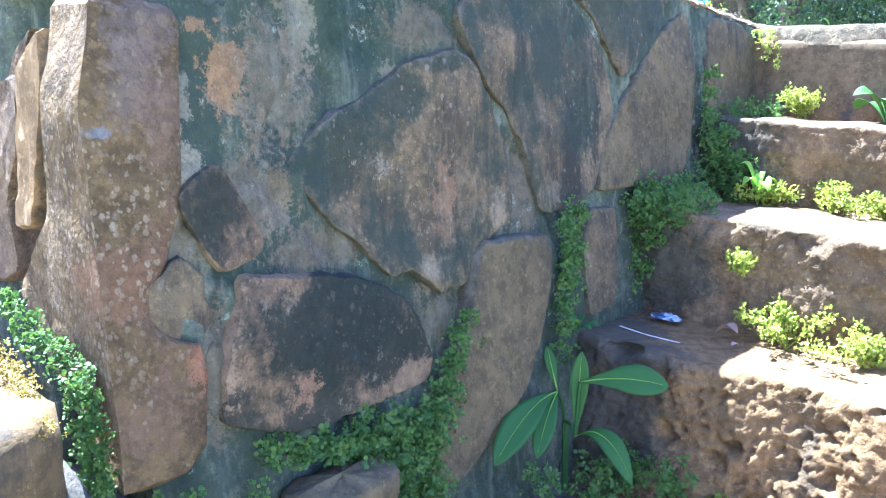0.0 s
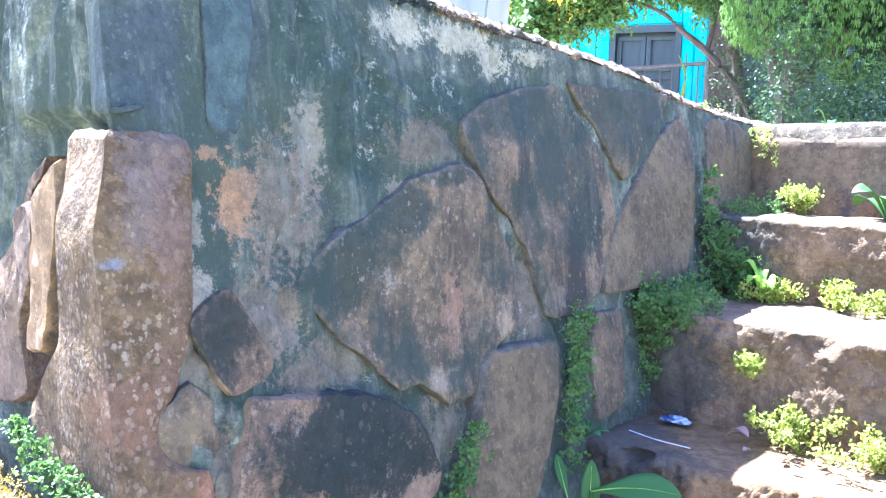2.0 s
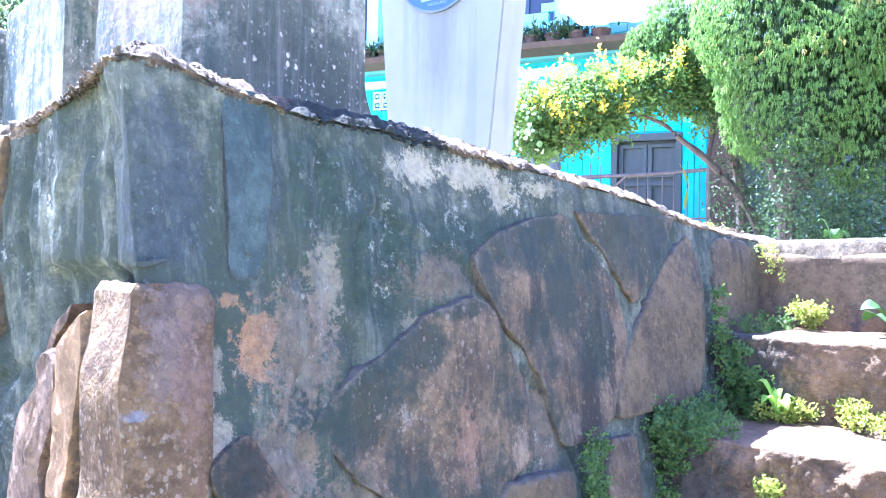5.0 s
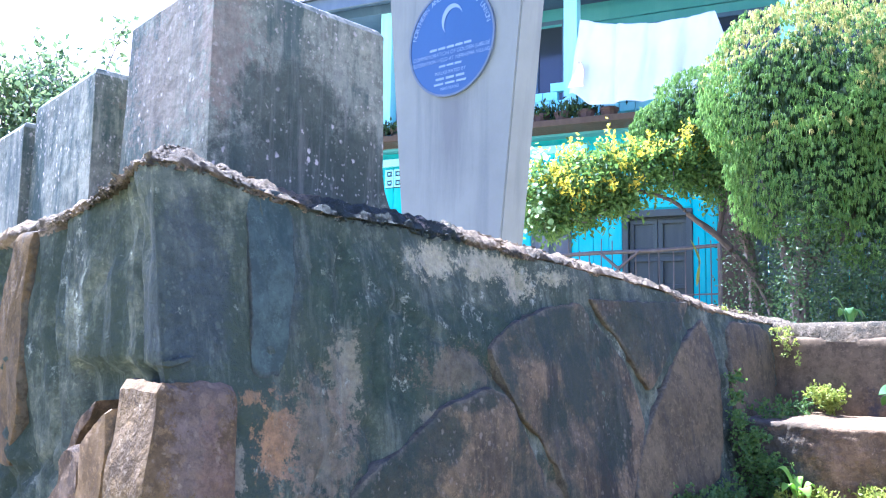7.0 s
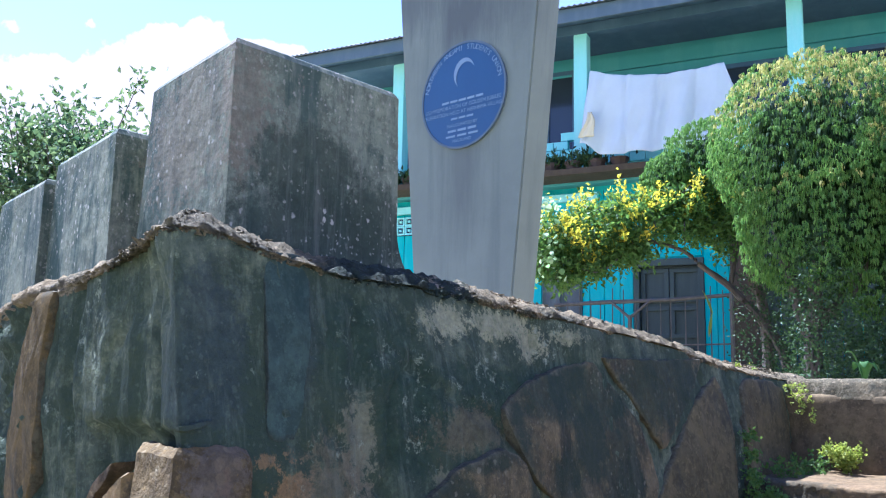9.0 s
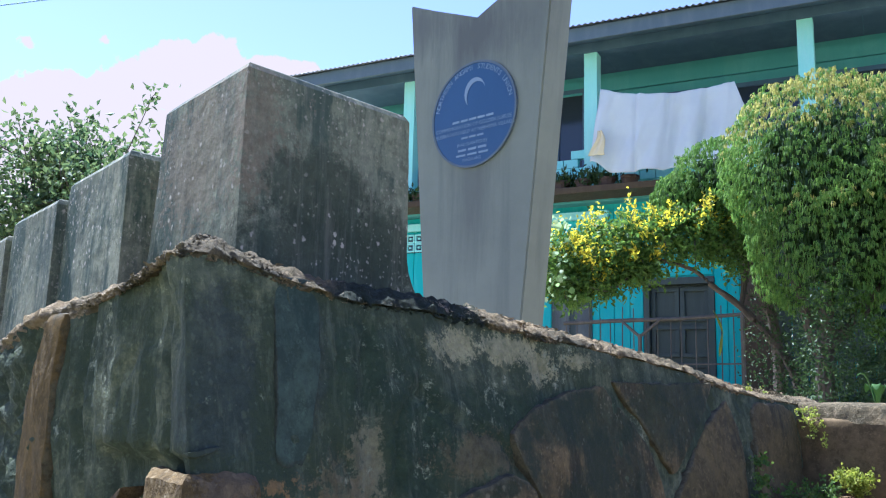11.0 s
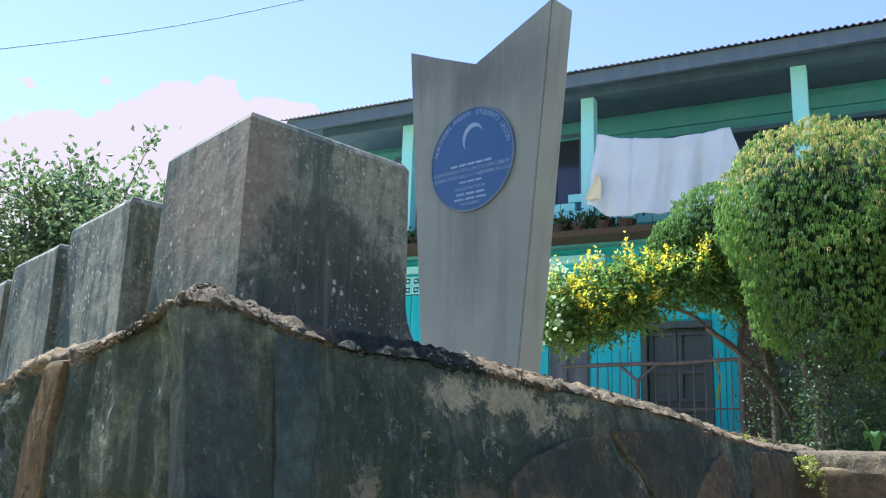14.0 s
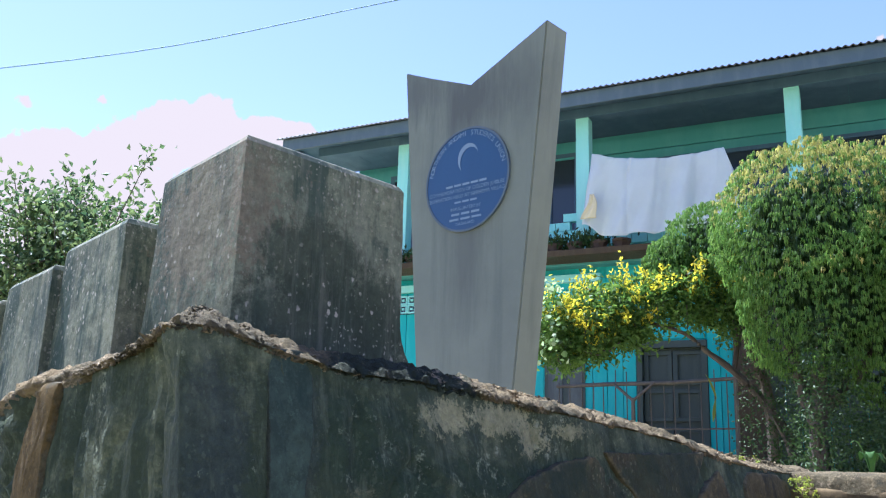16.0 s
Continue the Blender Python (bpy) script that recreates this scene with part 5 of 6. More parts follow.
def sheet():
    """The bed sheet that hangs over a line on the balcony."""
    n, m = 70, 44
    verts, faces = [], []
    for i in range(n + 1):
        a = i / n
        top = 4.83 - 0.13 * a - 0.095 * math.sin(math.pi * a ** 0.9)
        low = 3.93 - 0.14 * smooth(0.0, 0.12, a) - 0.06 * a + 0.05 * noise.noise(Vector((a * 6, 0, 0)))
        for k in range(m + 1):
            b = k / m
            z = top + (low - top) * b
            fold = 0.05 * math.sin(a * 21 + 1.5 * math.sin(a * 9) + 0.8 * b) * (0.25 + 0.75 * b) + 0.035 * noise.noise(Vector((a * 11 + b * 2, b * 1.3, 2))) + 0.014 * noise.noise(Vector((a * 30 + b * 5, b * 2, 5))) - 0.03 * math.exp(-((a - 0.27 - 0.03 * b) / 0.018) ** 2) - 0.03 * math.exp(-((a - 0.52 + 0.05 * b) / 0.02) ** 2) - 0.025 * math.exp(-((a - 0.80 + 0.10 * b) / 0.022) ** 2)
            pull = -0.13 * b * (1 - a) ** 2 + 0.012 * math.sin(a * 30)
            h = 0.30 + 1.58 * a + pull + 0.13 * min(1.0, 2.5 * b) * a ** 6
            verts.append(hou(h, 0.64 + fold - 0.02 * b, z))
    faces = [(i * (m + 1) + k, (i + 1) * (m + 1) + k, (i + 1) * (m + 1) + k + 1, i * (m + 1) + k + 1) for i in range(n) for k in range(m)]
    ob = raw("bed_sheet", verts, faces, CLOTH)
    so = ob.modifiers.new("thick", "SOLIDIFY")
    so.thickness = 0.003
    tagged(ob, "white cotton bed sheet hung out to dry over the balcony", "sheet")
    verts, faces = [], []
    for i in range(13):
        for k in range(13):
            a, b = i / 12, k / 12
            verts.append(hou(0.29 - 0.10 * b + 0.20 * a * (0.25 + 0.75 * b) + 0.02 * math.sin(b * 5), 0.72 + 0.012 * math.sin(a * 9 + b * 3), 4.28 - 0.30 * b))
    faces = [(i * 13 + k, (i + 1) * 13 + k, (i + 1) * 13 + k + 1, i * 13 + k + 1) for i in range(12) for k in range(12)]
    ob = raw("yellow_cloth", verts, faces, YELLOW_CLOTH)
    ob.modifiers.new("thick", "SOLIDIFY").thickness = 0.003
    tagged(ob, "small pale yellow cloth hanging beside the sheet", "cloth")


sheet()


def fence():
    ob = thing("bamboo_fence", "old grey bamboo fence with thin upright canes and forked braces", "fence", at=hou(0.8, 0.8, 1.0))
    part("top_rail", tube(bmesh.new(), [hou(-0.10, 0.8, 1.965), hou(0.5, 0.8, 1.985), hou(1.2, 0.8, 1.995), hou(1.93, 0.8, 2.035)], [0.022, 0.024, 0.022, 0.02], 8), BAMBOO, ob)
    part("low_rail", tube(bmesh.new(), [hou(-0.10, 0.8, 1.47), hou(1.93, 0.8, 1.51)], [0.009, 0.009], 6), BAMBOO, ob)
    rng = random.Random(4)
    h = -0.06
    while h < 1.9:
        tall = 2.00 + rng.uniform(-0.02, 0.16)
        if 0.85 < h < 1.6:
            tall = 1.99
        part("cane", tube(bmesh.new(), [hou(h, 0.8, 0.9), hou(h + rng.uniform(-0.015, 0.015), 0.8, tall)], [0.008, 0.006], 6), BAMBOO, ob)
        h += rng.uniform(0.115, 0.15)
    for h in (0.80, 1.90):
        part("post", tube(bmesh.new(), [hou(h, 0.83, 0.9), hou(h, 0.83, 1.83 if h < 1 else 2.05)], [0.026, 0.022], 8), BAMBOO, ob)
    part("brace", tube(bmesh.new(), [hou(0.80, 0.83, 1.80), hou(0.58, 0.82, 1.99)], [0.018, 0.015], 7), BAMBOO, ob)
    part("brace", tube(bmesh.new(), [hou(0.80, 0.83, 1.80), hou(1.04, 0.82, 2.00)], [0.018, 0.015], 7), BAMBOO, ob)


fence()
tagged(part("overhead_cable", tube(bmesh.new(), bend([(-14.5, 7.6, 3.9), (-5.04, 7.67, 4.89), (-0.95, 7.65, 5.70), (6.0, 7.6, 7.4)], 8), [0.007] * 25, 6), CABLE), "thin grey-blue overhead cable", "cable")


# ---- trees and shrubs ----
def ball_points(rng, n, centre, radii, shell=0.35, low=-1.0):
    v = unit(rng.normal(size=(n * 3, 3)))
    v = v[v[:, 2] > low][:n]
    r = 1 - shell * rng.random((len(v), 1)) ** 1.6
    return np.array(centre) + v * r * np.array(radii), v


def dome_tree():
    rng = np.random.default_rng(11)
    ob = thing("dome_tree", "dense dome-shaped tree with drooping olive-green leaves", "tree", at=(2.45, 6.1, 1.0))
    bm = bmesh.new()
    tube(bm, bend([(2.45, 6.1, 0.9), (2.42, 6.05, 1.4), (2.5, 6.1, 2.0), (2.6, 6.1, 2.5)]), [0.075 - 0.002 * i for i in range(19)], 9, 0.3)
    part("trunk", bm, BARK, ob)
    for a, b, c in (((2.42, 6.05, 1.4), (2.3, 6.15, 1.9), (2.2, 6.2, 2.4)), ((2.44, 6.06, 1.5), (2.9, 6.05, 2.0), (3.2, 6.1, 2.6)), ((2.5, 6.1, 2.0), (2.4, 6.5, 2.5), (2.3, 6.7, 2.9))):
        part("limb", tube(bmesh.new(), bend([a, b, c]), [0.06 - 0.003 * i for i in range(13)], 7, 0.3), BARK, ob)
    # drooping whorls of long leaves cover an uneven dome of lobes
    lobes = [((2.42, 6.0, 2.87), (0.70, 0.75, 0.68)), ((3.1, 6.0, 2.88), (0.8, 0.75, 0.68)), ((3.75, 5.9, 2.7), (0.7, 0.7, 0.8)), ((2.55, 5.95, 2.32), (0.66, 0.6, 0.72)), ((3.25, 5.85, 2.15), (0.9, 0.65, 0.72)), ((2.85, 5.75, 2.62), (0.42, 0.6, 0.50)), ((3.35, 5.65, 2.55), (0.45, 0.6, 0.46))]
    drooping_crown(ob, rng, lobes, 3500, 0.045, 0.55)
    return ob


def drooping_crown(ob, rng, lobes, count, size, tips):
    """Whorls of long drooping leaves on the outside of lobes; young whorls on top are paled for sunlight, those inside
    darkened for shade.
    """
    sets = {"crown": [], "sunlit_shoots": [], "inner_leaves": []}
    for centre, radii in lobes:
        pts, nrm = ball_points(rng, count, centre, radii, 0.14, -0.8)
        bumpy = np.array([1 + 0.09 * noise.noise(Vector(v * 2.6) + Vector(centre)) + 0.05 * noise.noise(Vector(v * 7)) for v in nrm])[:, None]
        pts = np.array(centre) + (pts - np.array(centre)) * bumpy
        for p, v in zip(pts, nrm):
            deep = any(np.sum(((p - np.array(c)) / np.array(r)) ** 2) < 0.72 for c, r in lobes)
            kind = "inner_leaves" if deep else ("sunlit_shoots" if v[2] > 0.15 and rng.random() < tips * (v[2] + 0.25) else "crown")
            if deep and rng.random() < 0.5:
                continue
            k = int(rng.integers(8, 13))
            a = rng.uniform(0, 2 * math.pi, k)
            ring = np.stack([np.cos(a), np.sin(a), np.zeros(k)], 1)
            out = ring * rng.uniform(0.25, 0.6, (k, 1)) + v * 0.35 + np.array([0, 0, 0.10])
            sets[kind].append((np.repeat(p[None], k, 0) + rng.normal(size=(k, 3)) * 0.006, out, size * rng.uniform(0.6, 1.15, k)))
        # larger whorls, darkened for shade, fill the lobe's inside
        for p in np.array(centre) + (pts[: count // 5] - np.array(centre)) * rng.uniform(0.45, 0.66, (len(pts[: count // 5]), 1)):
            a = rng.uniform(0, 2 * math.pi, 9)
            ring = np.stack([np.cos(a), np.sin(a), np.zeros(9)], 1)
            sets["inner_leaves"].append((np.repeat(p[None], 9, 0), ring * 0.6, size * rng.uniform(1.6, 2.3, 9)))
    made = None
    for kind, mat, label in (("crown", CROWN, ""), ("sunlit_shoots", CROWN_TIP, "olive and pinkish new shoots, paled for sun on the crown's top"), ("inner_leaves", SHADED_LEAF, "inner leaves darkened for the crown's shade")):
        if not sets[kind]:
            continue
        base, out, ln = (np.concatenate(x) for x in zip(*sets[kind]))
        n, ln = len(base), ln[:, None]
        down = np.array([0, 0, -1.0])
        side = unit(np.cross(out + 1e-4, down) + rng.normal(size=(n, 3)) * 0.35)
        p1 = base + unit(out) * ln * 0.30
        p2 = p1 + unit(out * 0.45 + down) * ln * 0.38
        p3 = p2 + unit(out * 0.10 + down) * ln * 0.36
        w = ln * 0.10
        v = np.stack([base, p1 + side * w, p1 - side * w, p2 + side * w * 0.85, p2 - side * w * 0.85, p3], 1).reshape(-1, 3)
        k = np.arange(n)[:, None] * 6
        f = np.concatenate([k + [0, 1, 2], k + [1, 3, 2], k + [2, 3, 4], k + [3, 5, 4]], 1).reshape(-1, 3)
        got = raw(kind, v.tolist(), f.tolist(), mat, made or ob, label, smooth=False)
        made = made or got
    return made


def small_dome():
    rng = np.random.default_rng(12)
    c = np.array((2.0, 7.1, 2.98))
    ob = thing("round_shrub", "small clipped round shrub with drooping leaves", "shrub", at=(2.0, 7.1, 1.0))
    part("trunk", tube(bmesh.new(), bend([(2.5, 7.3, 0.9), (2.45, 7.25, 1.8), (2.05, 7.1, 2.7)]), [0.06 - 0.002 * i for i in range(13)], 8, 0.3), BARK, ob)
    drooping_crown(ob, rng, [(tuple(c), (0.43, 0.42, 0.42)), (tuple(c + np.array([-0.34, 0.0, -0.16])), (0.26, 0.3, 0.26))], 1300, 0.048, 0.0)


def blossom_shrub():
    """A leaning shrub trained in an arch over the door, half in blossom."""
    rng = np.random.default_rng(13)
    ob = thing("blossom_shrub", "leaning vine-covered shrub with yellow blossom arching over the fence", "shrub", at=(2.2, 6.9, 1.0))
    stem = bend([(2.62, 6.95, 0.9), (2.50, 6.95, 1.38), (2.30, 6.95, 1.675), (2.09, 6.95, 1.89), (1.88, 6.97, 2.06), (1.65, 7.0, 2.23), (1.0, 7.0, 2.36), (0.65, 7.0, 2.3)])
    part("trunk", tube(bmesh.new(), stem, [0.050 - 0.0011 * i for i in range(len(stem))], 8, 0.3), BARK, ob)
    for path in (((2.10, 6.95, 1.91), (2.16, 6.95, 2.3), (2.15, 6.9, 2.7)), ((1.45, 7.0, 2.45), (1.35, 6.9, 2.5), (1.5, 6.9, 2.7)), ((1.0, 7.0, 2.55), (0.8, 6.9, 2.35), (0.55, 6.85, 2.0)), ((1.2, 7.0, 2.5), (0.95, 6.9, 2.12), (0.6, 6.9, 1.92))):
        part("limb", tube(bmesh.new(), bend(path), [0.022 - 0.001 * i for i in range(13)], 6, 0.3), BARK, ob)
    blobs = [((0.60, 6.95, 2.18), (0.22, 0.3, 0.30)), ((0.93, 6.95, 2.32), (0.34, 0.34, 0.22)), ((1.30, 6.95, 2.42), (0.38, 0.34, 0.24)), ((1.70, 6.95, 2.52), (0.36, 0.34, 0.24)), ((2.0, 6.95, 2.44), (0.24, 0.3, 0.28)), ((0.75, 6.9, 2.04), (0.28, 0.2, 0.16)), ((1.12, 6.9, 2.20), (0.28, 0.2, 0.16))]
    base, ahead, fb, fa = [], [], [], []
    for c, r in blobs:
        pts, nrm = ball_points(rng, 185, c, tuple(1.12 * x for x in r), 0.7, -0.95)
        for p, v in zip(pts, nrm):
            lump = noise.noise(Vector(p) * 6.5)
            if lump < -0.22:
                continue
            p = p + v * 0.09 * lump
            k = int(rng.integers(8, 18))
            s = p + rng.normal(size=(k, 3)) * 0.04
            d = v * 0.6 + rng.normal(size=(k, 3)) * 0.7 + np.array([0, 0, 0.15])
            if v[2] > 0.12 and lump > 0.0 and rng.random() < 0.5:
                shoot = np.linspace(-0.04, 0.11, 26)[:, None] * (v * 0.8 + np.array([0, 0, 0.7]) + rng.normal(size=3) * 0.5)
                fb.append(p + shoot + rng.normal(size=(26, 3)) * 0.015)
                fa.append(rng.normal(size=(26, 3)) + np.array([0, 0, 0.4]))
            base.append(s)
            ahead.append(d)
    for _ in range(46):
        c, r = blobs[int(rng.integers(len(blobs)))]
        a = rng.uniform(0, 2 * math.pi)
        start = np.array(c) + np.array([math.cos(a) * r[0] * 0.7, -abs(math.sin(a)) * r[1] * 0.7, rng.uniform(-0.5, 0.9) * r[2]])
        out = np.array([math.cos(a) * 0.8, -0.4, rng.uniform(-0.9, 1.1)])
        reach = rng.uniform(0.10, 0.26)
        path = [Vector(start), Vector(start + out * reach * 0.5 + np.array([0, 0, 0.03])), Vector(start + out * reach + np.array([0, 0, -0.05]))]
        way = bend(path, 5)
        part("twig", tube(bmesh.new(), way, [0.004] * len(way), 4), BARK, ob)
        for p in way[2:]:
            base.append(np.array(p) + rng.normal(size=(3, 3)) * 0.016)
            ahead.append(out * 0.5 + rng.normal(size=(3, 3)) * 0.8)
        if out[2] > 0.2:
            tip = np.array(way[-1])
            fb.append(tip + rng.normal(size=(9, 3)) * 0.020)
            fa.append(rng.normal(size=(9, 3)) + np.array([0, 0, 0.4]))
    base, ahead, fb, fa = map(np.concatenate, (base, ahead, fb, fa))
    crown = leaf_mesh("crown", base, ahead, 0.040 + 0.028 * rng.random(len(base)), 0.022 + 0.013 * rng.random(len(base)), VINE, ob, "", rng, 0.2)
    leaf_mesh("blossom", fb, fa, 0.042, 0.021, FLOWER, crown, "yellow blossom on upright shoots", rng, 0.2)
    n = 90
    pb = np.array((0.52, 6.62, 2.22)) + np.clip(rng.normal(size=(n, 3)), -1.6, 1.6) * np.array([0.10, 0.07, 0.19])
    ahead = rng.normal(size=(n, 3)) * 0.6 + np.array([-0.2, -0.5, -0.5])
    face_out = np.array([-0.1, -0.8, 0.5]) + rng.normal(size=(n, 3)) * 0.45
    round_leaves("pale_leaves", pb, ahead, face_out, 0.028 + 0.040 * rng.random(n), PALE_LEAF, crown, "broad pale green leaves")
    # bare vine runners hang in loops below
    for a, b, c in (((0.45, 6.85, 2.25), (0.62, 6.8, 2.06), (0.95, 6.85, 2.10)), ((0.62, 6.85, 2.14), (0.95, 6.8, 1.98), (1.22, 6.85, 2.18)), ((0.80, 6.85, 2.20), (0.88, 6.8, 2.04), (1.06, 6.85, 2.02)), ((1.55, 6.85, 2.55), (1.75, 6.8, 2.72), (1.95, 6.85, 2.78))):
        way = bend([a, b, c], 8)
        part("runner", tube(bmesh.new(), way, [0.007] * len(way), 5), BAMBOO, ob)


def far_tree():
    rng = np.random.default_rng(14)
    ob = thing("far_tree", "loose leafy tree behind the pillars, seen against cloud", "tree", at=(-7.0, 13.0, 0.0))
    trunk = bend([(-7.0, 13.0, -0.4), (-6.9, 13.0, 1.5), (-6.7, 13.0, 3.0), (-6.6, 13.0, 4.2)])
    part("trunk", tube(bmesh.new(), trunk, [0.16 - 0.005 * i for i in range(len(trunk))], 8, 0.3), BARK, ob)
    base, ahead = [], []
    for _ in range(70):
        start = Vector(trunk[rng.integers(6, len(trunk))])
        end = Vector((rng.uniform(-8.6, -4.85), 13.0 + rng.normal() * 0.6, 0))
        end.z = rng.uniform(3.0, 5.6 - 0.65 * max(0.0, -7.1 - end.x) - (0.45 if -5.9 < end.x < -5.4 else 0.0))
        mid = (start + end) / 2 + Vector((rng.normal() * 0.2, rng.normal() * 0.2, 0.15))
        path = bend([start, mid, end])
        part("limb", tube(bmesh.new(), path, [0.022 - 0.0014 * i for i in range(len(path))], 5), BARK, ob)
        for p in path[4:]:
            k = 18
            base.append(np.array(p) + rng.normal(size=(k, 3)) * np.array([0.17, 0.17, 0.13]))
            ahead.append(rng.normal(size=(k, 3)) + np.array([0, 0, -0.2]))
    base, ahead = np.concatenate(base), np.concatenate(ahead)
    leaf_mesh("crown", base, ahead, 0.09 + 0.06 * rng.random(len(base)), 0.06 + 0.035 * rng.random(len(base)), FAR_LEAF, ob, "", rng, 0.2)


def shaded_leaf_backing():
    """Leaves under and beside the dome tree, darkened to stand for the crown's shade."""
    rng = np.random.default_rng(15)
    ob = thing("shaded_leaf_fill", "leaf fill below the dome tree, darkened for the crown's shade", "shrubs", kind="stuff", at=(3.0, 6.6, 1.0))
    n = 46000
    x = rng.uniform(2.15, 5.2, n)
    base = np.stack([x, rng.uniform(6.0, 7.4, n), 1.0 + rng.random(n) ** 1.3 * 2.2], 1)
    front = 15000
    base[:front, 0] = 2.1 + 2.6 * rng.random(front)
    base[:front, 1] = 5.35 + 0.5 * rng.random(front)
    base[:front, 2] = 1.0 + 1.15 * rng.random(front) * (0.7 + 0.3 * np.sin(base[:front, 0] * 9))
    leaf_mesh("leaves", base, rng.normal(size=(n, 3)) + np.array([0, -0.3, -0.4]), 0.034, 0.016, SHADED_LEAF, ob, "", rng)


dome_tree()
small_dome()
blossom_shrub()
far_tree()
shaded_leaf_backing()


def shelf_plants():
    rng = np.random.default_rng(16)
    for k in range(8):
        h = -2.6 + 0.40 * k
        c = np.array(hou(h, 0.36, 3.77))
        ob = thing("potted_plant", "dark green potted plant on the balcony shelf", "plant", "balcony plants", at=c)
        n = 320
        base = c + rng.normal(size=(n, 3)) * np.array([0.16, 0.07, 0.06])
        leaf_mesh("foliage", base, rng.normal(size=(n, 3)) * 0.6 + np.array([0, 0, 0.8]), 0.075, 0.030, SHADED_LEAF, ob, "", rng)


shelf_plants()


# ---- weeds on the wall and steps ----
def creeper(label, spots, size=0.013, material=CREEPER, seed=1, name="creeper"):
    """A mat of sprigs, each a whorl of small round leaves: spots are (u, w, z, radius, number)."""
    rng = np.random.default_rng(seed)
    ob = thing(name, label, "creeper", kind="stuff", at=mon(*spots[0][:3]))
    out = unit(np.array(DN) * 0.55 + np.array([0, 0, 0.6]) - np.array(DU) * 0.6)
    base, ahead, normal, length = [], [], [], []
    for u, w, z, r, n in spots:
        k = max(4, int(n * 0.32))
        off = rng.normal(size=(k, 3)) * r * 0.60
        off -= np.outer(off @ out, out) * 0.45
        for c in np.array(mon(u, w, z)) + off:
            axis = unit(out + rng.normal(size=3) * 0.5)
            m = int(rng.integers(5, 10))
            big = size * rng.uniform(0.5, 1.08)
            spread = unit(np.cross(axis, rng.normal(size=(m, 3))))
            d = spread + axis * rng.uniform(0.1, 0.9, size=(m, 1))
            base.append(c + d * big * rng.uniform(0.1, 0.8, size=(m, 1)))
            ahead.append(d)
            normal.append(axis + rng.normal(size=(m, 3)) * 0.25)
            length.append(big * rng.uniform(0.6, 1.15, size=m))
    base, ahead, normal, length = map(np.concatenate, (base, ahead, normal, length))
    round_leaves("leaves", base, ahead, normal, length, material, ob)
    return ob


creeper("small-leaved green creeper along the slab's foot", [(-0.07, -0.113, 0.540, 0.018, 110), (-0.07, -0.063, 0.522, 0.018, 110), (-0.07, -0.015, 0.505, 0.018, 120), (-0.07, 0.030, 0.490, 0.018, 120), (-0.07, 0.074, 0.472, 0.019, 130), (-0.07, 0.094, 0.445, 0.018, 130), (-0.07, 0.106, 0.418, 0.018, 130), (-0.07, 0.111, 0.386, 0.019, 140), (-0.07, 0.118, 0.355, 0.02, 140), (-0.065, 0.115, 0.325, 0.02, 140), (-0.02, 0.17, 0.305, 0.016, 90), (0.037, 0.17, 0.295, 0.016, 70), (0.138, 0.18, 0.262, 0.02, 60)], 0.0078, CREEPER, 21)
creeper("dense green creeper under the black-stained stone", [(0.186, 0.165, 0.322, 0.018, 110), (0.239, 0.165, 0.306, 0.02, 160), (0.297, 0.17, 0.296, 0.024, 220), (0.359, 0.17, 0.290, 0.026, 260), (0.425, 0.17, 0.280, 0.032, 320), (0.496, 0.17, 0.270, 0.034, 340), (0.555, 0.17, 0.285, 0.03, 260), (0.36, 0.18, 0.255, 0.03, 200), (0.433, 0.18, 0.240, 0.035, 340), (0.515, 0.18, 0.224, 0.035, 360), (0.36, 0.20, 0.205, 0.03, 240), (0.425, 0.20, 0.186, 0.035, 320), (0.50, 0.20, 0.166, 0.035, 320), (0.595, 0.16, 0.317, 0.022, 180), (0.613, 0.155, 0.36, 0.022, 160), (0.634, 0.15, 0.408, 0.02, 120), (0.655, 0.145, 0.438, 0.014, 50)], 0.0095, CREEPER, 22)
creeper("green creeper climbing beside the foot stone", [(1.075, 0.12, 0.60, 0.022, 120), (1.05, 0.12, 0.565, 0.022, 150), (1.05, 0.13, 0.521, 0.022, 150), (1.04, 0.135, 0.49, 0.022, 150), (1.03, 0.14, 0.455, 0.02, 140), (1.008, 0.15, 0.403, 0.02, 120), (0.995, 0.16, 0.355, 0.02, 100), (0.99, 0.17, 0.30, 0.022, 80)], 0.0095, CREEPER, 23)
creeper("thick creeper where the steps meet the wall", [(1.37, 0.14, 0.605, 0.035, 300), (1.40, 0.10, 0.612, 0.035, 300), (1.40, 0.15, 0.617, 0.035, 320), (1.40, 0.21, 0.612, 0.03, 260), (1.46, 0.25, 0.605, 0.03, 180), (1.39, 0.10, 0.555, 0.035, 280), (1.39, 0.15, 0.56, 0.03, 240), (1.39, 0.21, 0.57, 0.024, 140), (1.39, 0.10, 0.49, 0.03, 160), (1.39, 0.13, 0.446, 0.03, 110), (1.39, 0.16, 0.511, 0.024, 110), (1.38, 0.12, 0.39, 0.028, 60), (1.52, 0.15, 0.61, 0.04, 260), (1.62, 0.14, 0.62, 0.04, 260)], 0.0092, CREEPER, 24)
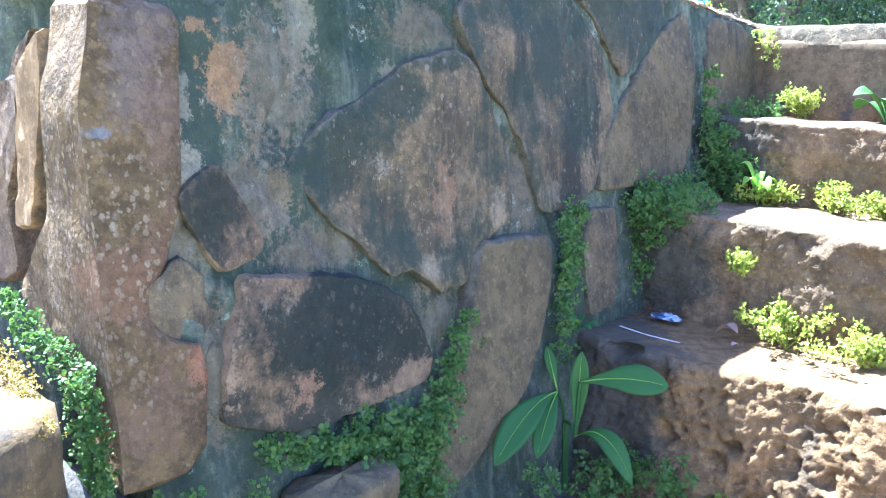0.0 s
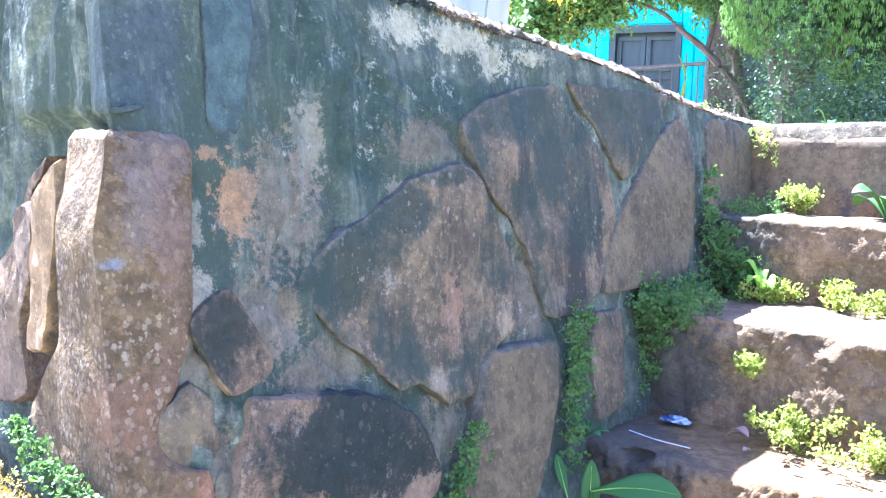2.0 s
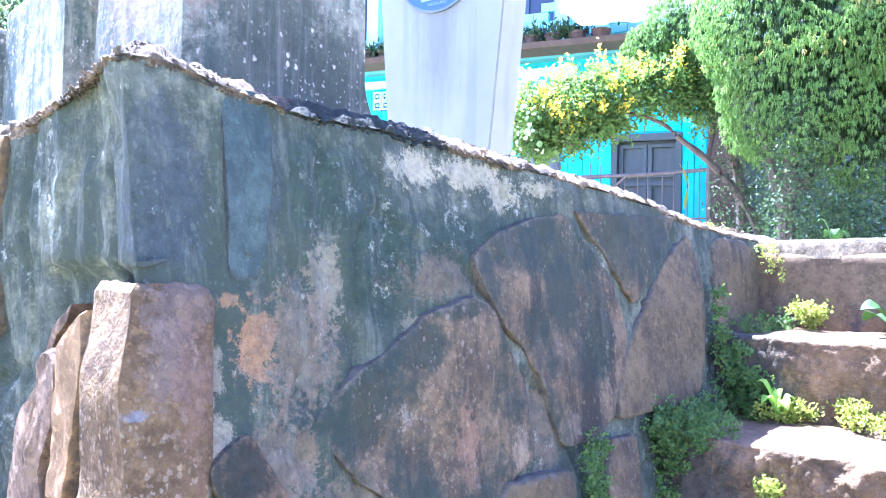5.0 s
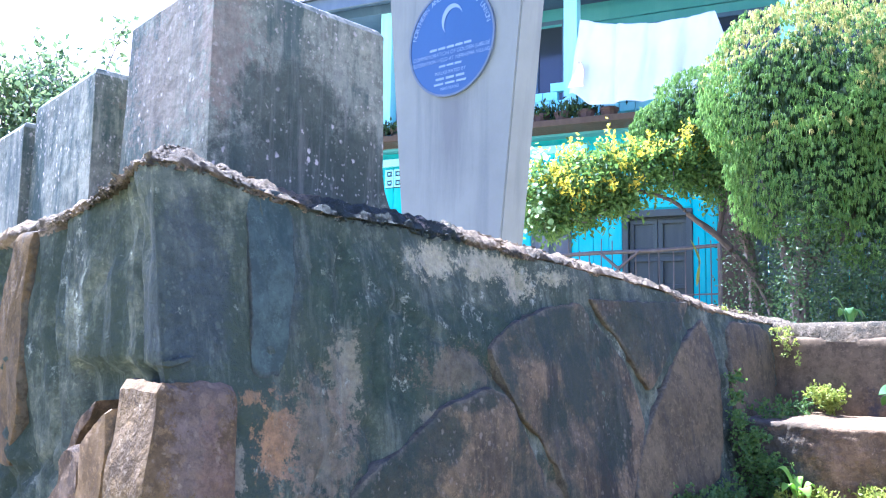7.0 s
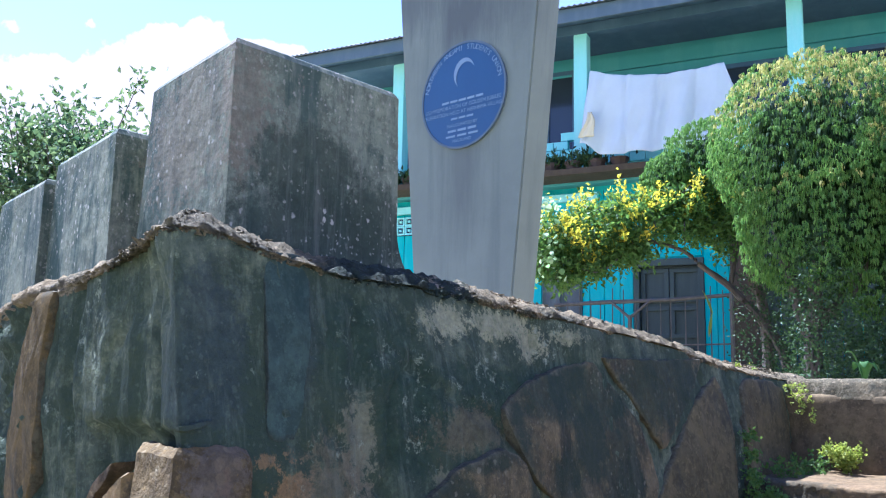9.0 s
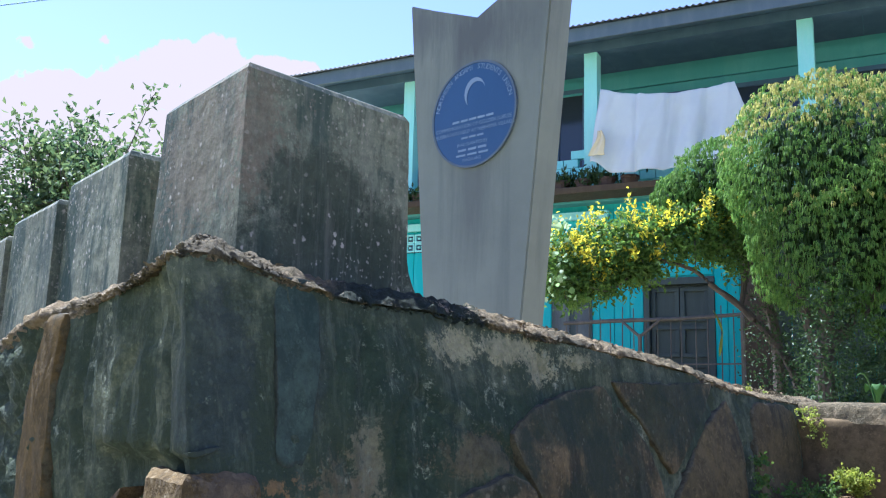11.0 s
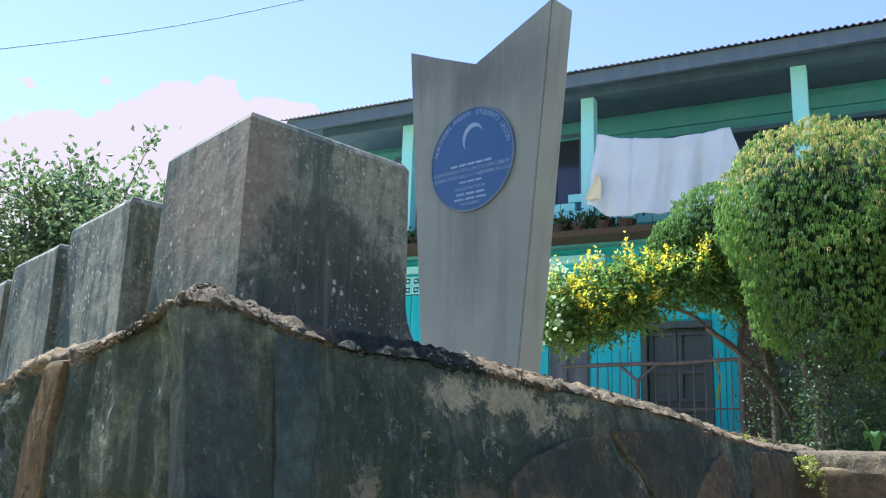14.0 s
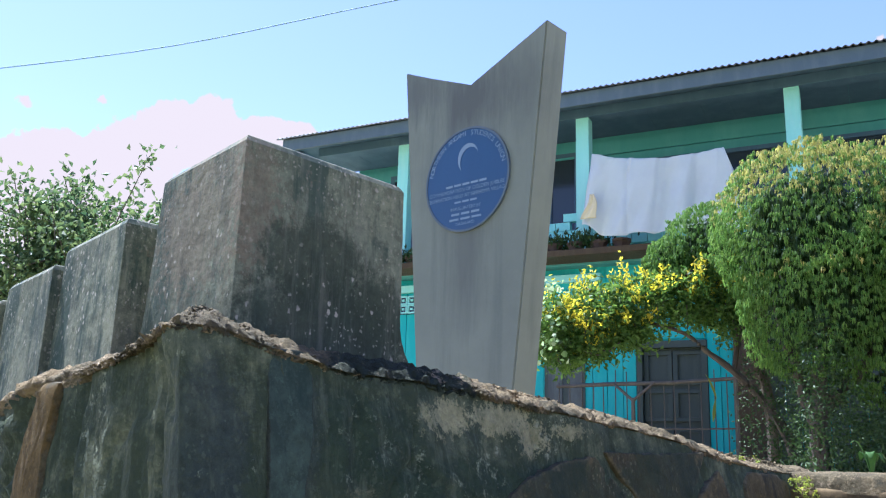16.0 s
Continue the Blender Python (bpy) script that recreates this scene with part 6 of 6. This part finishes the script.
creeper("creeper hanging in the joint by the tan wedge", [(1.80, 0.085, 0.92, 0.018, 70), (1.79, 0.09, 0.87, 0.02, 100), (1.785, 0.10, 0.81, 0.024, 140), (1.78, 0.12, 0.745, 0.034, 240), (1.79, 0.14, 0.69, 0.04, 300), (1.79, 0.18, 0.69, 0.036, 220), (1.79, 0.215, 0.665, 0.032, 150), (1.78, 0.15, 0.62, 0.038, 260), (1.78, 0.20, 0.60, 0.034, 180), (1.80, 0.15, 0.77, 0.03, 110), (1.95, 0.13, 0.815, 0.035, 160), (2.05, 0.14, 0.82, 0.035, 160), (2.15, 0.16, 0.82, 0.035, 140)], 0.0098, CREEPER, 25)
creeper("ground weeds at the foot of the stair", [(0.99, 0.28, 0.06, 0.035, 180), (1.0, 0.35, 0.085, 0.035, 180), (1.0, 0.43, 0.09, 0.035, 160), (1.0, 0.32, 0.03, 0.035, 160), (1.0, 0.43, 0.05, 0.035, 140), (0.9, 0.30, 0.05, 0.04, 160), (0.78, 0.26, 0.10, 0.035, 120)], 0.0098, CREEPER, 26)
creeper("small creeper at the end of the ridge", [(2.26, 0.06, 1.06, 0.03, 80), (2.25, 0.08, 1.02, 0.03, 60), (2.24, 0.10, 0.98, 0.03, 30), (1.95, -0.01, 1.12, 0.02, 14), (2.05, 0.0, 1.105, 0.025, 18)], 0.009, SUNLEAF, 27)
creeper("golden moss on the flat boulder", [(-0.115, -0.10, 0.486, 0.022, 200), (-0.125, -0.04, 0.488, 0.022, 200), (-0.14, 0.02, 0.488, 0.018, 150), (-0.135, 0.055, 0.486, 0.018, 150), (-0.14, 0.09, 0.482, 0.014, 90), (-0.165, 0.19, 0.470, 0.014, 80)], 0.0038, MOSS, 28, "moss")


def weed(u, w, z, height, n, material, seed, label, size=0.0125):
    """A sunlit tuft: thin stems with small leaves."""
    rng = np.random.default_rng(seed)
    foot = mon(u, w, z)
    ob = thing("weed", label, "weed", "weeds on the steps", at=foot)
    base, ahead = [], []
    for k in range(n):
        lean = rng.normal(size=2) * 0.55
        top = foot + Vector((lean[0] * height, lean[1] * height, height * rng.uniform(0.45, 1.0)))
        path = bend([foot, (foot + top) / 2 + Vector((0, 0, height * 0.12)), top], 4)
        part("stem", tube(bmesh.new(), path, [0.0016] * len(path), 4), material, ob)
        for p in path[3:]:
            base.append(np.array(p) + rng.normal(size=(15, 3)) * 0.010)
            ahead.append(rng.normal(size=(15, 3)) + np.array([0, 0, 0.35]))
    base, ahead = np.concatenate(base), np.concatenate(ahead)
    leaf_mesh("leaves", base, ahead, size * (0.7 + 0.6 * rng.random(len(base))), size * 0.75, material, ob, "", rng, 0.2)
    return ob


weed(1.36, 0.52, 0.31, 0.115, 10, SUNLEAF, 31, "sunlit yellow-green weed against the riser")
weed(1.36, 0.72, 0.31, 0.085, 9, SUNLEAF, 32, "low sunlit yellow-green weed on the step")
weed(1.78, 0.30, 0.575, 0.06, 6, SUNLEAF, 33, "small sunlit weed with young lime leaves")
weed(1.77, 0.46, 0.575, 0.075, 7, SUNLEAF, 34, "sunlit weed tuft on the second step")
weed(1.76, 0.60, 0.575, 0.06, 9, SUNLEAF, 35, "sunlit weed tuft on the second step")
weed(2.20, 0.22, 0.80, 0.085, 9, SUNLEAF, 36, "thin weed below the kerb")
weed(1.405, 0.38, 0.47, 0.03, 5, SUNLEAF, 37, "tiny weed in a hollow of the riser", 0.012)
weed(1.08, 0.52, -0.02, 0.10, 9, SUNLEAF, 38, "bright weed at the foot of the stair")


def blade(name, parent, foot, tip, width, sag, material, label="", fold=0.25, twist=0.0, facing=None, rib=0.0):
    """One long leaf with a midrib, a round end and a wavy rim."""
    foot, tip = Vector(foot), Vector(tip)
    d = tip - foot
    across = d.cross(Vector(facing) if facing else Vector((0, 0, 1))).normalized()
    if twist:
        across = Matrix.Rotation(twist, 3, d.normalized()) @ across
    up = across.cross(d).normalized()
    n = 16
    verts, faces = [], []
    for i in range(n + 1):
        t = i / n
        c = foot + d * t + Vector((0, 0, sag * 4 * t * (1 - t)))
        half = width / 2 * (0.08 + 0.92 * math.sin(math.pi * min(1, t ** 1.7)) ** 0.8) if t < 0.999 else 0.001
        for k in range(-3, 4):
            x = k / 3
            verts.append(c + across * half * x + up * (fold * half * abs(x) + 0.03 * half * math.sin(t * 25 + k)))
    for i in range(n):
        for k in range(6):
            a = i * 7 + k
            faces.append((a, a + 1, a + 8, a + 7))
    ob = raw(name, verts, faces, material, parent, label)
    ob.modifiers.new("thick", "SOLIDIFY").thickness = 0.0012
    if rib:
        line = [verts[i * 7 + 3] + up * 0.0012 for i in range(n)]
        part("midrib", tube(bmesh.new(), line, [rib * (1.1 - i / n) for i in range(n)], 5), LIME, ob, "pale green midrib", True)
    return ob


def broad_plant():
    foot = mon(0.963, 0.196, 0.158)
    ob = thing("broad_leaved_weed", "broad-leaved green weed with long smooth leaves rooted by the first step", "plant", at=foot)
    high, low, fork = mon(0.94, 0.186, 0.228), mon(0.94, 0.238, 0.140), mon(0.945, 0.236, 0.262)
    for root, (u, w, z), width, sag, twist in ((fork, (1.01, 0.406, 0.281), 0.066, 0.012, 0.35), (low, (0.954, 0.229, 0.326), 0.040, 0.0, 1.4), (high, (0.684, 0.212, 0.15), 0.064, 0.03, 0.5), (high, (0.786, 0.242, 0.142), 0.044, 0.02, 0.7), (high, (0.957, 0.14, 0.317), 0.024, 0.0, 1.2), (low, (0.903, 0.397, 0.098), 0.045, 0.05, 0.2)):
        blade("leaf", ob, root, mon(u, w, z), width, sag, BROAD, fold=0.15, facing=(-0.15, -0.75, 0.6 + 0.1 * twist), rib=0.0016)
    for a, b in ((foot, high), (low, fork), (foot, low)):
        part("stem", tube(bmesh.new(), bend([a, (a + b) / 2 + Vector((0, 0, 0.01)), b]), [0.004] * 13, 6), BROAD, ob)
    part("stem", tube(bmesh.new(), bend([foot + Vector((0.01, 0, -0.16)), foot + Vector((0.006, 0, -0.08)), foot]), [0.007] * 13, 6), BROAD, ob)


broad_plant()


def rosette(u, w, z, spread, tall, n, material, label, seed, width=0.03):
    rng = random.Random(seed)
    foot = mon(u, w, z)
    ob = thing("leaf_rosette", label, "plant", at=foot)
    for k in range(n):
        a = 2 * math.pi * k / n + rng.uniform(-0.3, 0.3)
        r = spread * rng.uniform(0.7, 1.1)
        blade("leaf", ob, foot, foot + Vector((r * math.cos(a), r * math.sin(a), tall * rng.uniform(0.4, 1.1))), width * rng.uniform(0.8, 1.2), tall * 0.4, material, twist=rng.uniform(-0.3, 0.3))
    return ob


rosette(1.77, 0.27, 0.575, 0.06, 0.11, 5, LIME, "young lime-green leaves on the second step", 41)
rosette(2.14, 0.48, 0.80, 0.14, 0.10, 6, BROAD, "broad arching leaves below the kerb", 42, 0.08)
rosette(1.06, 0.155, 0.335, 0.05, 0.03, 6, BROAD, "small pale rosette in the joint", 43, 0.018)
rosette(-0.10, -0.30, 0.54, 0.05, 0.08, 6, LIME, "bright young leaves at the foot of the wall", 44, 0.03)
rosette(4.15, -0.28, 1.06, 0.09, 0.20, 6, BROAD, "bright broad-leaved plant behind the kerb", 45, 0.05)


foot = Vector((1.86, 6.95, 1.86))
ob = thing("hanging_leaf", "long yellow-green strap leaf hanging beside the door", "leaf", at=foot)
blade("leaf_blade", ob, foot, (1.94, 6.94, 1.66), 0.020, 0.02, SUNLEAF, facing=(0, -1, 0.2))
blade("leaf_tip", ob, Vector((1.937, 6.94, 1.675)), (1.905, 6.94, 1.47), 0.026, 0.02, SUNLEAF, facing=(0, -1, 0.2))


# ---- loose things ----
def boulder(name, cu, cw, z0, z1, ru, rw, material, label, seed):
    verts, faces = [], []
    n, m = 48, 16
    for i in range(m + 1):
        t = i / m
        # sides rise, then the top closes over
        if t < 0.5:
            z, f = z0 + (z1 - z0) * t * 2 * 0.96, 1.0 - 0.04 * t
        else:
            q = (t - 0.5) * 2
            z, f = z1 - (z1 - z0) * 0.04 * (1 - q) ** 2, (1 - q) ** 0.8 * 0.98
        for k in range(n):
            a = 2 * math.pi * k / n
            e = 4.0
            r = 1 / (abs(math.cos(a)) ** e + abs(math.sin(a)) ** e) ** (1 / e)
            p = Vector((math.cos(a) * 1.3, math.sin(a) * 1.3, z * 4 + seed))
            r *= f * (1 + 0.10 * noise.noise(p) + 0.03 * noise.noise(p * 5))
            verts.append(mon(cu + ru * r * math.cos(a), cw + rw * r * math.sin(a), z + 0.012 * noise.noise(p * 2.5) * (1 if t > 0.3 else 0)))
    faces = [(i * n + k, i * n + (k + 1) % n, (i + 1) * n + (k + 1) % n, (i + 1) * n + k) for i in range(m) for k in range(n)]
    return tagged(raw(name, verts, faces, material), label, "boulder")


boulder("flat_boulder", -0.33, -0.04, 0.10, 0.487, 0.225, 0.25, SLAB_ORANGE, "flat-topped sunlit boulder beside the wall, mossy at its edge", 3)
boulder("foot_stone", 0.29, 0.20, 0.05, 0.262, 0.10, 0.055, SLAB_TAN, "small grey stone half buried at the wall's foot", 8)


def litter():
    c = mon(1.345, 0.235, 0.32)
    rng = random.Random(5)
    bm = bmesh.new()
    vs = [[bm.verts.new(c + DN * (0.075 * i / 9 - 0.04) + DU * (0.034 * k / 5 - 0.02) * (0.25 + 0.75 * math.sin(math.pi * (i + 1) / 11)) + Vector((0, 0, 0.003 + 0.010 * (k / 5) * math.sin(math.pi * (i + 1) / 11) + 0.004 * abs(math.sin(i * 1.3 + k)) + rng.uniform(0, 0.003)))) for k in range(6)] for i in range(10)]
    for i in range(9):
        for k in range(5):
            bm.faces.new((vs[i][k], vs[i + 1][k], vs[i + 1][k + 1], vs[i][k + 1]))
    ob = part("foil_wrapper", bm, WRAP)
    ob.modifiers.new("thick", "SOLIDIFY").thickness = 0.0006
    tagged(ob, "crumpled blue and silver foil wrapper lying on the step", "litter")
    tagged(part("straw", tube(bmesh.new(), bend([mon(1.20, 0.185, 0.325), mon(1.185, 0.26, 0.324), mon(1.19, 0.34, 0.322)]), [0.0012] * 13, 5), STRAW), "pale bent straw lying on the step", "straw")
    foot = mon(1.34, 0.36, 0.322)
    ob = thing("dry_leaf", "curled dry brown leaf on the step", "leaf", at=foot)
    blade("leaf_blade", ob, foot, foot + DN * 0.06 - DU * 0.02 + Vector((0, 0, 0.015)), 0.03, 0.012, DRY, fold=0.7)
    for k, (u, w) in enumerate(((1.24, 0.52), (1.30, 0.60), (1.22, 0.66), (1.28, 0.44), (1.20, 0.58), (1.33, 0.80))):
        f = mon(u, w, 0.322)
        d = Vector((rng.uniform(-1, 1), rng.uniform(-1, 1), 0)).normalized() * 0.03
        ob = thing("dry_leaf", "small dry brown leaf fragment on the sunlit step", "leaf", "dry leaves on the step", at=f)
        blade("leaf_blade", ob, f, f + d + Vector((0, 0, 0.004)), 0.012, 0.004, DRY, fold=0.5)


litter()
